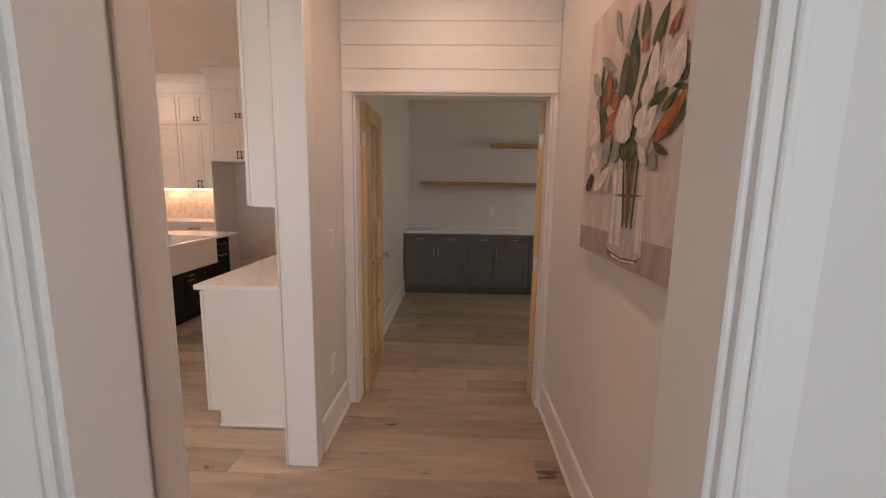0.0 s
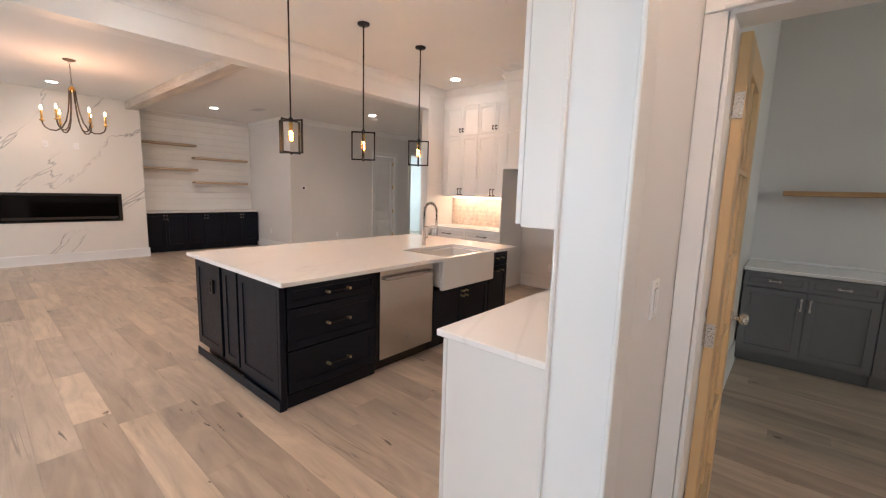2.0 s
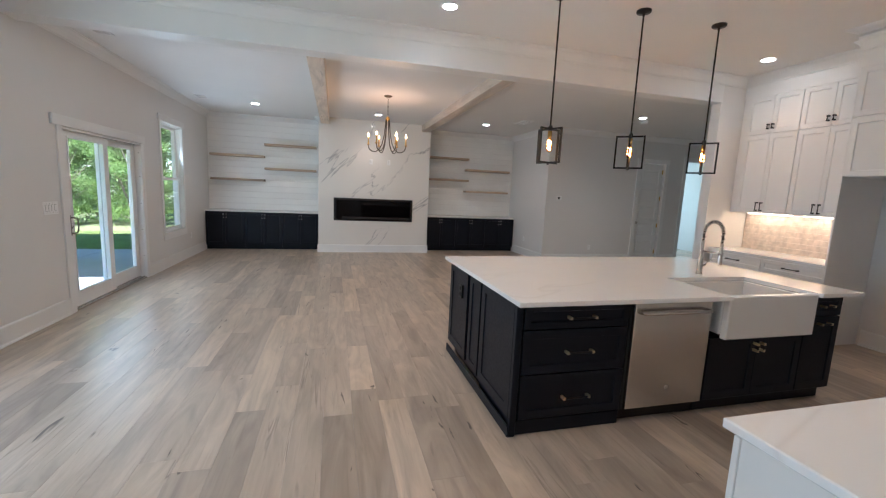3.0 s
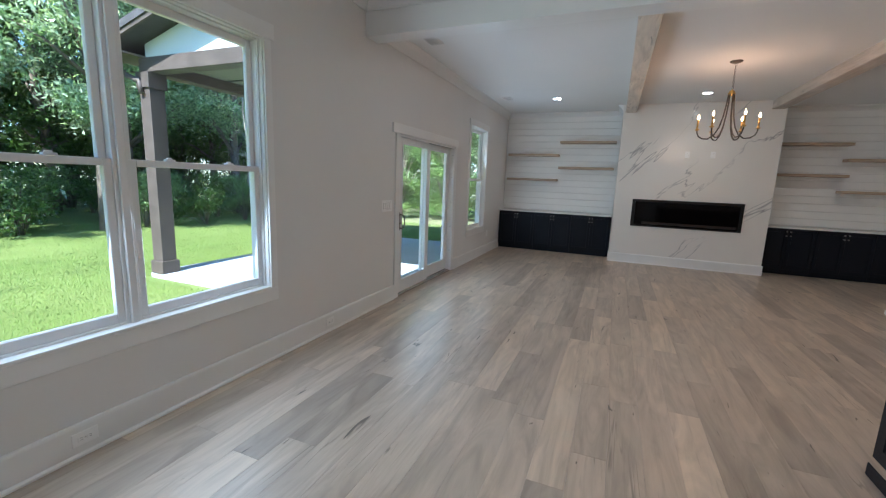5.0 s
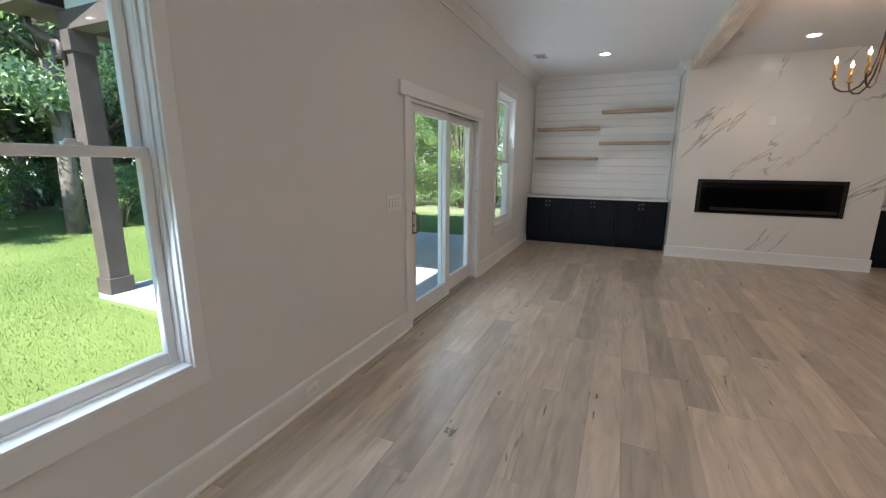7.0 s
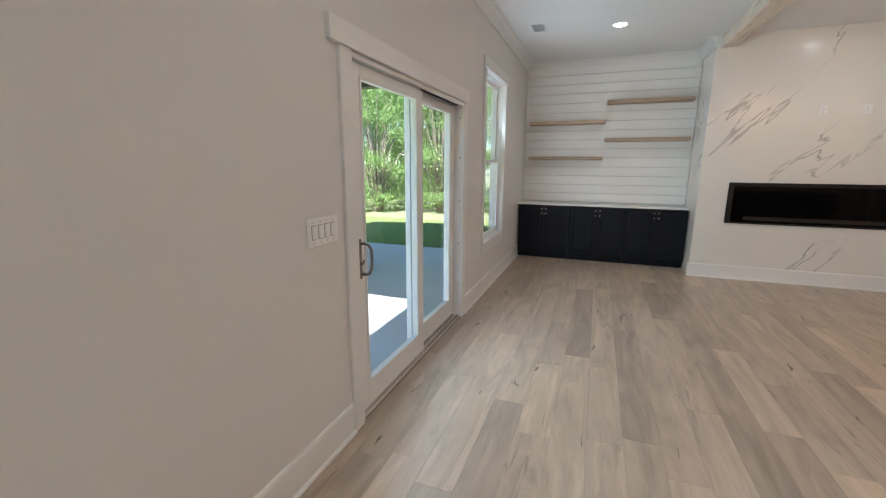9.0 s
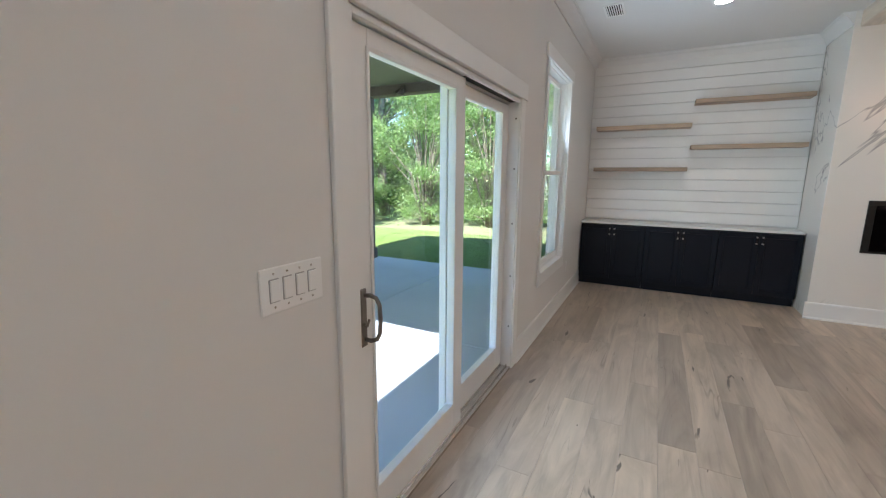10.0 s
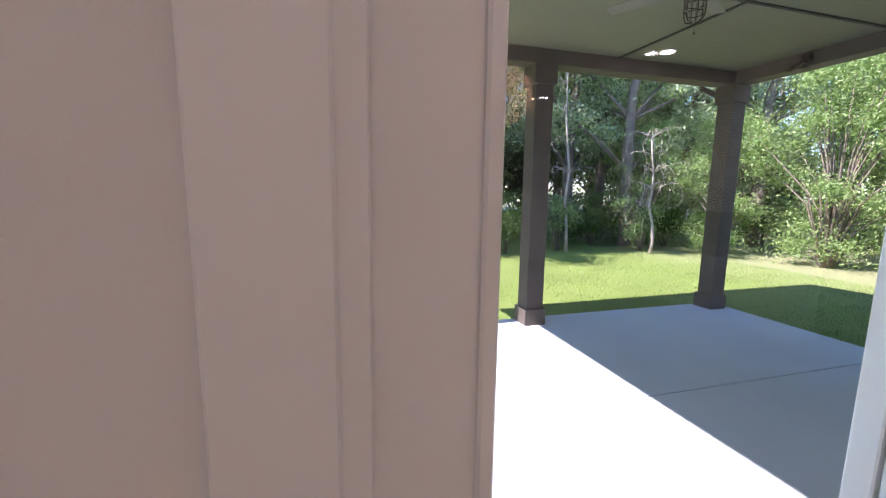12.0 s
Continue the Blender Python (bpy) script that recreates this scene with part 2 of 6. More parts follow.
# blue of the skylit shade is tinted into the pale concrete colour
CONCRETE = painted("patio_concrete", (0.47, 0.51, 0.565), 0.85, 0.06, 1.1, 140, 0.25)
POST_PAINT = painted("dark_stained_post", (0.078, 0.062, 0.053), 0.6, 0.25, 4, 60, 0.2)
ROOFING = painted("dark_shingle", (0.06, 0.058, 0.06), 0.9, 0.3, 6, 40, 0.4)
SIDING = painted("pale_siding", (0.62, 0.66, 0.62), 0.6, 0.04, 2, 80, 0.05)
# pale porch ceiling, with the shade under the roof put into its colour
SOFFIT = painted("porch_ceiling_shaded", (0.15, 0.155, 0.115), 0.6, 0.04, 1.5, 80, 0.05)

# ---- building helpers ----
def box(bm, x0, x1, y0, y1, z0, z1, c=0.0):
    """A box from corner to corner, its edges chamfered by c."""
    if c <= 0:
        vs = [bm.verts.new((x, y, z)) for x in (x0, x1) for y in (y0, y1) for z in (z0, z1)]
        for f in ((0, 1, 3, 2), (4, 6, 7, 5), (0, 4, 5, 1), (2, 3, 7, 6), (0, 2, 6, 4), (1, 5, 7, 3)):
            bm.faces.new([vs[i] for i in f])
        return
    lo, hi = (min(x0, x1), min(y0, y1), min(z0, z1)), (max(x0, x1), max(y0, y1), max(z0, z1))
    c = min(c, *[(h - l) * 0.45 for l, h in zip(lo, hi)])
    v = {}
    for s in ((a, b, d) for a in (0, 1) for b in (0, 1) for d in (0, 1)):
        for ax in range(3):
            co = [(hi[k] if s[k] else lo[k]) + (0 if k == ax else (-c if s[k] else c)) for k in range(3)]
            v[s, ax] = bm.verts.new(co)
    for ax in range(3):
        b, d = [k for k in range(3) if k != ax]
        for side in (0, 1):
            ring = []
            for p, q in ((0, 0), (1, 0), (1, 1), (0, 1)):
                s = [0, 0, 0]
                s[ax], s[b], s[d] = side, p, q
                ring.append(v[tuple(s), ax])
            bm.faces.new(ring)
        for p in (0, 1):
            for q in (0, 1):
                s0, s1 = [0, 0, 0], [0, 0, 0]
                s0[b], s0[d], s1[b], s1[d], s1[ax] = p, q, p, q, 1
                s0, s1 = tuple(s0), tuple(s1)
                bm.faces.new([v[s0, b], v[s1, b], v[s1, d], v[s0, d]])
    for s in ((a, b, d) for a in (0, 1) for b in (0, 1) for d in (0, 1)):
        bm.faces.new([v[s, 0], v[s, 1], v[s, 2]])


def tube(bm, pts, r, n=8, closed=False):
    """A round bar along a line of points; r may be a list."""
    pts = [Vector(p) for p in pts]
    rs = r if isinstance(r, (list, tuple)) else [r] * len(pts)
    rings, last = [], None
    for i, p in enumerate(pts):
        a, b = pts[max(0, i - 1)], pts[min(len(pts) - 1, i + 1)]
        d = (b - a).normalized()
        ref = last if last is not None and abs(last.dot(d)) < 0.95 else (Vector((1, 0, 0)) if abs(d.x) < 0.8 else Vector((0, 1, 0)))
        u = (ref - d * ref.dot(d)).normalized()
        last = u
        w = d.cross(u)
        rings.append([bm.verts.new(p + rs[i] * (math.cos(6.2832 * k / n) * u + math.sin(6.2832 * k / n) * w)) for k in range(n)])
    for r0, r1 in zip(rings, rings[1:]):
        for k in range(n):
            f = bm.faces.new([r0[k], r0[(k + 1) % n], r1[(k + 1) % n], r1[k]])
            f.smooth = True
    if not closed:
        bm.faces.new(rings[0])
        bm.faces.new(rings[-1])


def lathe(bm, at, profile, n=20, axis="z"):
    """A turned shape about a line through at: profile of (radius, height)."""
    rings = []
    for r, h in profile:
        ring = []
        for k in range(n):
            a = 6.2832 * k / n
            p = {"z": (r * math.cos(a), r * math.sin(a), h), "y": (r * math.cos(a), h, r * math.sin(a)), "x": (h, r * math.cos(a), r * math.sin(a))}[axis]
            ring.append(bm.verts.new(Vector(at) + Vector(p)))
        rings.append(ring)
    for r0, r1 in zip(rings, rings[1:]):
        for k in range(n):
            f = bm.faces.new([r0[k], r0[(k + 1) % n], r1[(k + 1) % n], r1[k]])
            f.smooth = True
    bm.faces.new(rings[0])
    bm.faces.new(rings[-1])


def prism(bm, ring, way):
    """A flat ring of points pushed along way."""
    a = [bm.verts.new(p) for p in ring]
    b = [bm.verts.new(Vector(p) + Vector(way)) for p in ring]
    bm.faces.new(a)
    bm.faces.new(b)
    for k in range(len(ring)):
        j = (k + 1) % len(ring)
        bm.faces.new([a[k], a[j], b[j], b[k]])


def mesh_of(name, bm, material):
    bmesh.ops.recalc_face_normals(bm, faces=bm.faces)
    me = bpy.data.meshes.new(name)
    bm.to_mesh(me)
    bm.free()
    me.materials.append(material)
    return me


def thing(name, at, label, category, group="", kind=""):
    ob = new(name)
    ob.empty_display_size = 0.1
    ob.location = at
    return tagged(ob, label, category, group, kind)


def root_at(ob):
    while ob.parent:
        ob = ob.parent
    return Vector(ob.location)


def part(name, bm, material, parent, label=""):
    """One mesh under a thing or a part; bm is in world metres."""
    bmesh.ops.translate(bm, verts=bm.verts, vec=-root_at(parent))
    ob = new(name, mesh_of(name, bm, material))
    ob.parent = parent
    return tagged(ob, label)


def solid(name, bm, material, label, category, group="", kind=""):
    return tagged(new(name, mesh_of(name, bm, material)), label, category, group, kind)


def setting(name, bm, material, label, category):
    return solid(name, bm, material, label, category, "", "structure")


def boxes(*rows, c=0.0):
    bm = bmesh.new()
    for r in rows:
        box(bm, *r, c=c)
    return bm


def wall_rows(axis, a0, a1, t0, t1, z0, z1, holes):
    """Boxes of a wall along axis from a0 to a1, t0 to t1 thick, with holes (b0, b1, h0, h1)."""
    rows, at = [], a0
    for b0, b1, h0, h1 in sorted(holes):
        rows.append((at, b0, z0, z1))
        if h0 > z0:
            rows.append((b0, b1, z0, h0))
        if h1 < z1:
            rows.append((b0, b1, h1, z1))
        at = b1
    rows.append((at, a1, z0, z1))
    if axis == "x":
        return [(p, q, t0, t1, r, s) for p, q, r, s in rows]
    return [(t0, t1, p, q, r, s) for p, q, r, s in rows]


def run_profile(bm, p0, p1, inward, profile):
    """A moulding from p0 to p1: profile of (out, up) from the wall line."""
    p0, p1, w = Vector(p0), Vector(p1), Vector(inward)
    prism(bm, [p0 + w * o + Vector((0, 0, u)) for o, u in profile], p1 - p0)


CROWN = [(0.0, 0.0), (0.0, -0.12), (0.012, -0.12), (0.016, -0.1), (0.035, -0.07), (0.06, -0.04), (0.085, -0.025), (0.09, -0.012), (0.1, -0.012), (0.1, 0.0)]
BASE = [(0.0, 0.0), (0.028, 0.0), (0.028, 0.012), (0.02, 0.02), (0.016, 0.022), (0.016, 0.165), (0.012, 0.178), (0.005, 0.182), (0.0, 0.182)]

# ---- structure ----
LIVING_TOP, KITCHEN_TOP, WALL_TOP = 3.08, 3.25, 3.4
setting("wall_north", boxes(*wall_rows("x", -11.08, 3.55, -1.36, -1.2, -0.3, WALL_TOP, [(-9.265, -8.295, 0.6, 2.485), (-7.53, -5.66, 0.0, 2.03), (-3.6, -1.62, 0.615, 2.47), (0.3, 1.5, 0.62, 2.47)])), WALL, "warm white painted wall with windows and a sliding door", "wall")
setting("wall_west", boxes(*wall_rows("y", -1.2, 6.5, -11.08, -10.93, -0.3, WALL_TOP, [])), WALL, "white wall behind shiplap and fireplace", "wall")
setting("wall_bay", boxes((-10.93, -8.9, 6.35, 6.5, 0, WALL_TOP)), WALL, "plain white painted wall beside the built-in cabinets", "wall")
setting("wall_hall", boxes(*wall_rows("y", 6.5, 12.6, -9.05, -8.9, -0.1, WALL_TOP, [(8.84, 9.57, 0, 2.44), (10.21, 11.15, 0, 2.55)])), WALL, "white hall wall with a door and an opening", "wall")
setting("wall_hall_end", boxes((-13.2, -4.97, 12.6, 12.75, 0, WALL_TOP)), WALL, "plain white wall closing the hall", "wall")
setting("wall_pier", boxes((-5.12, -4.97, 6.72, 12.6, 0, WALL_TOP)), WALL, "white wall pier at the kitchen corner", "wall")
setting("wall_kitchen", boxes(*wall_rows("x", -4.97, -0.49, 7.45, 7.6, 0, WALL_TOP, [(-2.3, -1.5, 0, 2.1)])), WALL, "white kitchen wall behind the cabinets", "wall")
setting("wall_stub", boxes((-0.486, -0.35, 2.4, 7.6, 0, WALL_TOP)), WALL, "white wall between kitchen and pantry", "wall")
setting("wall_passage", boxes((-0.486, -0.35, -1.2, 1.39, 0, WALL_TOP), (-0.486, -0.35, 1.39, 2.4, 2.42, WALL_TOP)), WALL, "white wall with a wide opening to the living room", "wall")
setting("wall_pantry", boxes(*wall_rows("x", -0.35, 3.55, 3.075, 3.2, 0, WALL_TOP, [(-0.277, 0.985, 0, 2.1)])), WALL, "white wall with the pantry doorway", "wall")
setting("wall_picture", boxes((1.02, 1.15, 0.93, 3.075, 0, WALL_TOP)), WALL, "warm white passage wall that carries the painting", "wall")
setting("wall_entry", boxes((-0.35, -0.19, 0.93, 1.07, 0, WALL_TOP), (0.77, 1.02, 0.93, 1.07, 0, WALL_TOP), (-0.19, 0.77, 0.93, 1.07, 2.1, WALL_TOP), (1.15, 2.4, 0.93, 1.07, 0, WALL_TOP)), WALL, "white wall with a cased opening", "wall")
setting("wall_entry_side", boxes((2.4, 2.55, -1.2, 1.07, 0, WALL_TOP)), WALL, "plain white wall of the entry room", "wall")
setting("wall_pantry_end", boxes(*wall_rows("y", 3.075, 6.9, 3.4, 3.55, 0, WALL_TOP, [(5.2, 5.6, 1.5, 2.2)])), WALL, "white pantry wall with a window opening", "wall")
setting("wall_pantry_back", boxes((-0.35, 3.55, 6.72, 6.9, 0, WALL_TOP)), WALL, "plain off-white pantry back wall", "wall")
setting("wall_far_room", boxes(*wall_rows("y", 6.5, 12.6, -13.2, -13.05, 0, WALL_TOP, [(10.2, 11.6, 0.9, 2.3)])), WALL, "pale wall of the room beyond the hall", "wall")
setting("wall_far_room_side", boxes((-13.05, -9.05, 6.5, 6.62, 0, WALL_TOP)), WALL, "pale side wall of the far room", "wall")
setting("wall_back_hall", boxes((-4.97, -0.2, 9.4, 9.5, 0, WALL_TOP), (-0.35, -0.2, 7.6, 9.4, 0, WALL_TOP)), WALL, "plain white wall behind the kitchen doorway", "wall")
setting("chimney_breast", boxes((-10.93, -10.18, 1.26, 3.85, 0, LIVING_TOP), c=0.004), MARBLE, "white marble fireplace wall with grey diagonal veins", "fireplace wall")

setting("ceiling_living", boxes((-11.08, -5.15, -1.36, 6.5, LIVING_TOP, LIVING_TOP + 0.15), (-13.2, -5.05, 6.5, 12.75, LIVING_TOP, LIVING_TOP + 0.15)), CEILING, "smooth white living room ceiling", "ceiling")
setting("ceiling_kitchen", boxes((-4.95, 3.55, -1.36, 9.5, KITCHEN_TOP, KITCHEN_TOP + 0.15)), CEILING, "smooth white kitchen ceiling", "ceiling")
setting("header_beam", boxes((-5.17, -4.95, -1.2, 6.72, 2.9, WALL_TOP)), TRIM, "white painted boxed beam between kitchen and living room", "beam")
setting("house_roof", boxes((-13.6, 4.0, -1.73, 13.0, 3.42, 3.62)), ROOFING, "dark low roof of the house", "roof")
setting("eave_soffit", boxes((-13.6, 4.0, -1.73, -1.36, 3.3, 3.42)), TRIM, "white boxed eave along the house wall", "eave")
setting("subfloor", boxes((-13.2, 3.55, -1.36, 13.0, -0.3, -0.016)), DARK_GAP, "dark floor base under the planks", "floor base")

bm = bmesh.new()
for p0, p1, w, top in (((-10.93, -1.2), (-5.17, -1.2), (0, 1), LIVING_TOP), ((-10.93, -1.2), (-10.93, 1.26), (1, 0), LIVING_TOP), ((-10.93, 3.85), (-10.93, 6.35), (1, 0), LIVING_TOP), ((-10.93, 6.35), (-8.9, 6.35), (0, -1), LIVING_TOP), ((-8.9, 6.35), (-8.9, 12.6), (1, 0), LIVING_TOP), ((-10.93, 1.26), (-10.18, 1.26), (0, -1), LIVING_TOP), ((-10.93, 3.85), (-10.18, 3.85), (0, 1), LIVING_TOP),
                       ((-4.95, -1.2), (-0.486, -1.2), (0, 1), KITCHEN_TOP), ((-4.95, -1.2), (-4.95, 6.72), (1, 0), KITCHEN_TOP), ((-4.97, 6.72), (-4.97, 7.45), (1, 0), KITCHEN_TOP), ((-4.97, 7.45), (-0.486, 7.45), (0, -1), KITCHEN_TOP), ((-0.486, -1.2), (-0.486, 7.45), (-1, 0), KITCHEN_TOP)):
    run_profile(bm, (*p0, top), (*p1, top), (*w, 0), CROWN)
setting("crown_trim", bm, TRIM, "white crown moulding along the ceiling", "moulding")

bm = bmesh.new()
for p0, p1, w in (((-10.55, -1.2), (-7.605, -1.2), (0, 1)), ((-5.582, -1.2), (-0.486, -1.2), (0, 1)), ((-10.18, 1.24), (-10.18, 3.87), (1, 0)), ((-10.55, 6.35), (-8.9, 6.35), (0, -1)), ((-8.9, 6.33), (-8.9, 8.74), (1, 0)), ((-8.9, 9.67), (-8.9, 10.11), (1, 0)), ((-8.9, 11.25), (-8.9, 12.6), (1, 0)), ((-13.05, 6.6), (-13.05, 12.6), (1, 0)),
                  ((-3.42, 7.45), (-2.5, 7.45), (0, -1)), ((-0.35, 2.5), (-0.35, 3.075), (1, 0)), ((-0.35, 3.2), (-0.35, 6.14), (1, 0)), ((1.02, 1.07), (1.02, 3.075), (-1, 0)), ((-0.486, -1.2), (-0.486, 1.29), (-1, 0)), ((0.98, 3.2), (3.4, 3.2), (0, 1)), ((-0.35, 1.08), (-0.35, 1.285), (1, 0))):
    run_profile(bm, (*p0, 0), (*p1, 0), (*w, 0), BASE)
setting("baseboard", bm, TRIM, "tall white baseboard with shoe moulding", "baseboard")

# casings of the plain openings
setting("trim_column", boxes((-0.5, -0.338, 2.385, 2.4, 0, 2.42), (-0.338, -0.326, 2.375, 2.47, 0, 2.42), (-0.5, -0.49, 2.375, 2.5, 0, 2.42), c=0.003), TRIM, "white flat casing round the end of the wall", "trim")
setting("trim_passage", boxes((-0.5, -0.338, 1.39, 1.402, 0, 2.42), (-0.348, -0.338, 1.29, 1.39, 0, 2.42), (-0.504, -0.488, 1.3, 1.39, 0, 2.42), c=0.003), TRIM, "white flat casing at the wall end", "trim")
setting("trim_entry", boxes((0.755, 0.77, 0.925, 1.075, 0, 2.1), (0.765, 0.86, 0.91, 0.928, 0, 2.12), (0.785, 0.8, 0.902, 0.912, 0, 2.12), (0.765, 0.87, 1.072, 1.09, 0, 2.12), (-0.19, -0.175, 0.925, 1.075, 0, 2.1), (-0.28, -0.185, 0.91, 0.928, 0, 2.12), (-0.29, -0.185, 1.072, 1.09, 0, 2.12), (-0.215, -0.2, 0.902, 0.912, 0, 2.12), c=0.003), TRIM, "white stepped door casing", "trim")
setting("trim_pantry", boxes((-0.348, -0.28, 3.058, 3.075, 0, 2.1), (0.988, 1.018, 3.058, 3.075, 0, 2.1), (-0.277, -0.262, 3.06, 3.205, 0, 2.085), (0.97, 0.985, 3.06, 3.205, 0, 2.085), (-0.277, 0.985, 3.06, 3.205, 2.085, 2.1), (-0.29, 1.0, 3.035, 3.06, 2.098, 2.112), c=0.002), TRIM, "white casing of the pantry doorway", "trim")
setting("trim_hall", boxes((-8.9, -8.88, 8.74, 8.84, 0, 2.44), (-8.9, -8.88, 9.57, 9.67, 0, 2.44), (-8.9, -8.876, 8.73, 9.68, 2.44, 2.55), (-8.9, -8.88, 10.11, 10.21, 0, 2.55), (-8.9, -8.88, 11.15, 11.25, 0, 2.55), (-8.9, -8.876, 10.1, 11.26, 2.55, 2.66), c=0.003), TRIM, "white flat casings of the hall openings", "trim")

# ---- windows and sliding door ----
def sash_window(name, units, z0, z1, label):
    w = thing(name, (units[0][0], -1.28, z0), label, "window", "", "structure")
    a, b = units[0][0], units[-1][1]
    part("jamb_lining", boxes((a - 0.01, a + 0.006, -1.37, -1.196, z0, z1), (b - 0.006, b + 0.01, -1.37, -1.196, z0, z1), (a + 0.006, b - 0.006, -1.37, -1.196, z1 - 0.006, z1 + 0.01), c=0.002), TRIM, w)
    part("window_sill", boxes((a + 0.006, b - 0.006, -1.37, -1.178, z0 - 0.012, z0 + 0.006), c=0.002), TRIM, w)
    part("apron", boxes((a - 0.075, b + 0.075, -1.2, -1.182, z0 - 0.115, z0 - 0.013), c=0.003), TRIM, w)
    part("casing", boxes((a - 0.072, a - 0.004, -1.2, -1.182, z0 - 0.013, z1 + 0.004), (b + 0.004, b + 0.072, -1.2, -1.182, z0 - 0.013, z1 + 0.004), (a - 0.1, b + 0.1, -1.2, -1.176, z1 + 0.004, z1 + 0.115), c=0.003), TRIM, w)
    part("stop_bead", boxes((a + 0.006, a + 0.018, -1.24, -1.228, z0 + 0.006, z1 - 0.006), (b - 0.018, b - 0.006, -1.24, -1.228, z0 + 0.006, z1 - 0.006), (a + 0.018, b - 0.018, -1.24, -1.228, z1 - 0.018, z1 - 0.006), c=0.002), TRIM, w)
    for i, (p, q) in enumerate(units):
        if i:
            part("mullion", boxes((units[i - 1][1], p, -1.36, -1.225, z0, z1), c=0.004), TRIM, w)
        mid = z0 + (z1 - z0) * 0.495
        f = 0.042
        part("window_frame", boxes((p, p + 0.02, -1.35, -1.24, z0, z1), (q - 0.02, q, -1.35, -1.24, z0, z1), (p + 0.02, q - 0.02, -1.35, -1.24, z0, z0 + 0.02), (p + 0.02, q - 0.02, -1.35, -1.24, z1 - 0.02, z1), c=0.003), TRIM, w)
        lower = part("lower_sash", boxes((p + 0.02, p + 0.02 + f, -1.285, -1.25, z0 + 0.02, mid + 0.02), (q - 0.02 - f, q - 0.02, -1.285, -1.25, z0 + 0.02, mid + 0.02), (p + 0.02 + f, q - 0.02 - f, -1.285, -1.25, z0 + 0.02, z0 + 0.075), (p + 0.02 + f, q - 0.02 - f, -1.285, -1.245, mid - 0.02, mid + 0.02), c=0.004), TRIM, w)
        upper = part("upper_sash", boxes((p + 0.02, p + 0.02 + f, -1.325, -1.29, mid - 0.02, z1 - 0.02), (q - 0.02 - f, q - 0.02, -1.325, -1.29, mid - 0.02, z1 - 0.02), (p + 0.02 + f, q - 0.02 - f, -1.325, -1.29, z1 - 0.07, z1 - 0.02), (p + 0.02 + f, q - 0.02 - f, -1.325, -1.29, mid - 0.02, mid + 0.02), c=0.004), TRIM, w)
        for own, y, h0, h1 in ((lower, -1.268, z0 + 0.07, mid - 0.015), (upper, -1.308, mid + 0.015, z1 - 0.065)):
            pane = part("pane", boxes((p + 0.055, q - 0.055, y - 0.002, y + 0.002, h0, h1)), GLASS, own)
            pane.visible_shadow = False
        for k in (0.28, 0.72):
            xx = p + (q - p) * k
            part("sash_lock", boxes((xx - 0.03, xx + 0.03, -1.285, -1.255, mid + 0.02, mid + 0.032), (xx - 0.012, xx + 0.02, -1.275, -1.258, mid + 0.032, mid + 0.042), c=0.003), PLASTIC, lower)
    return w


sash_window("window_1", [(-3.6, -2.648), (-2.605, -1.62)], 0.615, 2.47, "white double-hung twin window overlooking the lawn")
sash_window("window_2", [(-9.265, -8.295)], 0.6, 2.485, "white double-hung window beside the built-in cabinets")
# never in view: added to let bluish daylight into the entry room
sash_window("window_3", [(0.3, 1.5)], 0.62, 2.47, "unseen white double-hung window added to light the entry room")

door = thing("door_1", (-6.63, -1.28, 0), "white framed sliding glass patio door, closed", "sliding door", "", "structure")
part("casing", boxes((-5.675, -5.582, -1.2, -1.18, 0, 2.038), (-7.605, -7.51, -1.2, -1.18, 0, 2.038), (-7.63, -5.5, -1.2, -1.172, 2.038, 2.15), c=0.003), TRIM, door)
part("frame", boxes((-5.7, -5.66, -1.37, -1.19, 0, 2.03), (-7.53, -7.495, -1.37, -1.19, 0, 2.03), (-7.495, -5.7, -1.37, -1.268, 2.0, 2.03), (-7.495, -5.7, -1.214, -1.19, 2.008, 2.03), (-7.495, -5.7, -1.268, -1.214, 2.018, 2.03), c=0.002), TRIM, door)
part("track", boxes((-7.495, -5.7, -1.37, -1.19, 0.0, 0.02), (-7.495, -5.7, -1.275, -1.268, 0.02, 0.035), (-7.495, -5.7, -1.225, -1.218, 0.02, 0.035), c=0.001), STEEL, door, "dull metal sliding track")

# solid dark strip laid in the head groove in place of its shade
part("head_track", boxes((-7.49, -6.66, -1.262, -1.222, 2.012, 2.0175)), DARK_GAP, door, "dark strip painted as the shade in the head groove")


def slider_leaf(x0, x1, y0, y1, gx0, gx1, gz0, gz1, top):
    leaf = part("door_leaf", boxes((x0, gx0, y0, y1, 0.03, top), (gx1, x1, y0, y1, 0.03, top), (gx0, gx1, y0, y1, 0.03, gz0), (gx0, gx1, y0, y1, gz1, top), c=0.003), TRIM, door)
    b = 0.012
    part("glazing_bead", boxes((gx0 - b, gx0 + 0.006, y1, y1 + 0.008, gz0 - b, gz1 + b), (gx1 - 0.006, gx1 + b, y1, y1 + 0.008, gz0 - b, gz1 + b), (gx0, gx1, y1, y1 + 0.008, gz0 - b, gz0 + 0.006), (gx0, gx1, y1, y1 + 0.008, gz1 - 0.006, gz1 + b), c=0.003), TRIM, leaf)
    pane = part("pane", boxes((gx0, gx1, (y0 + y1) / 2 - 0.002, (y0 + y1) / 2 + 0.002, gz0, gz1)), GLASS, leaf)
    pane.visible_shadow = False
    return leaf


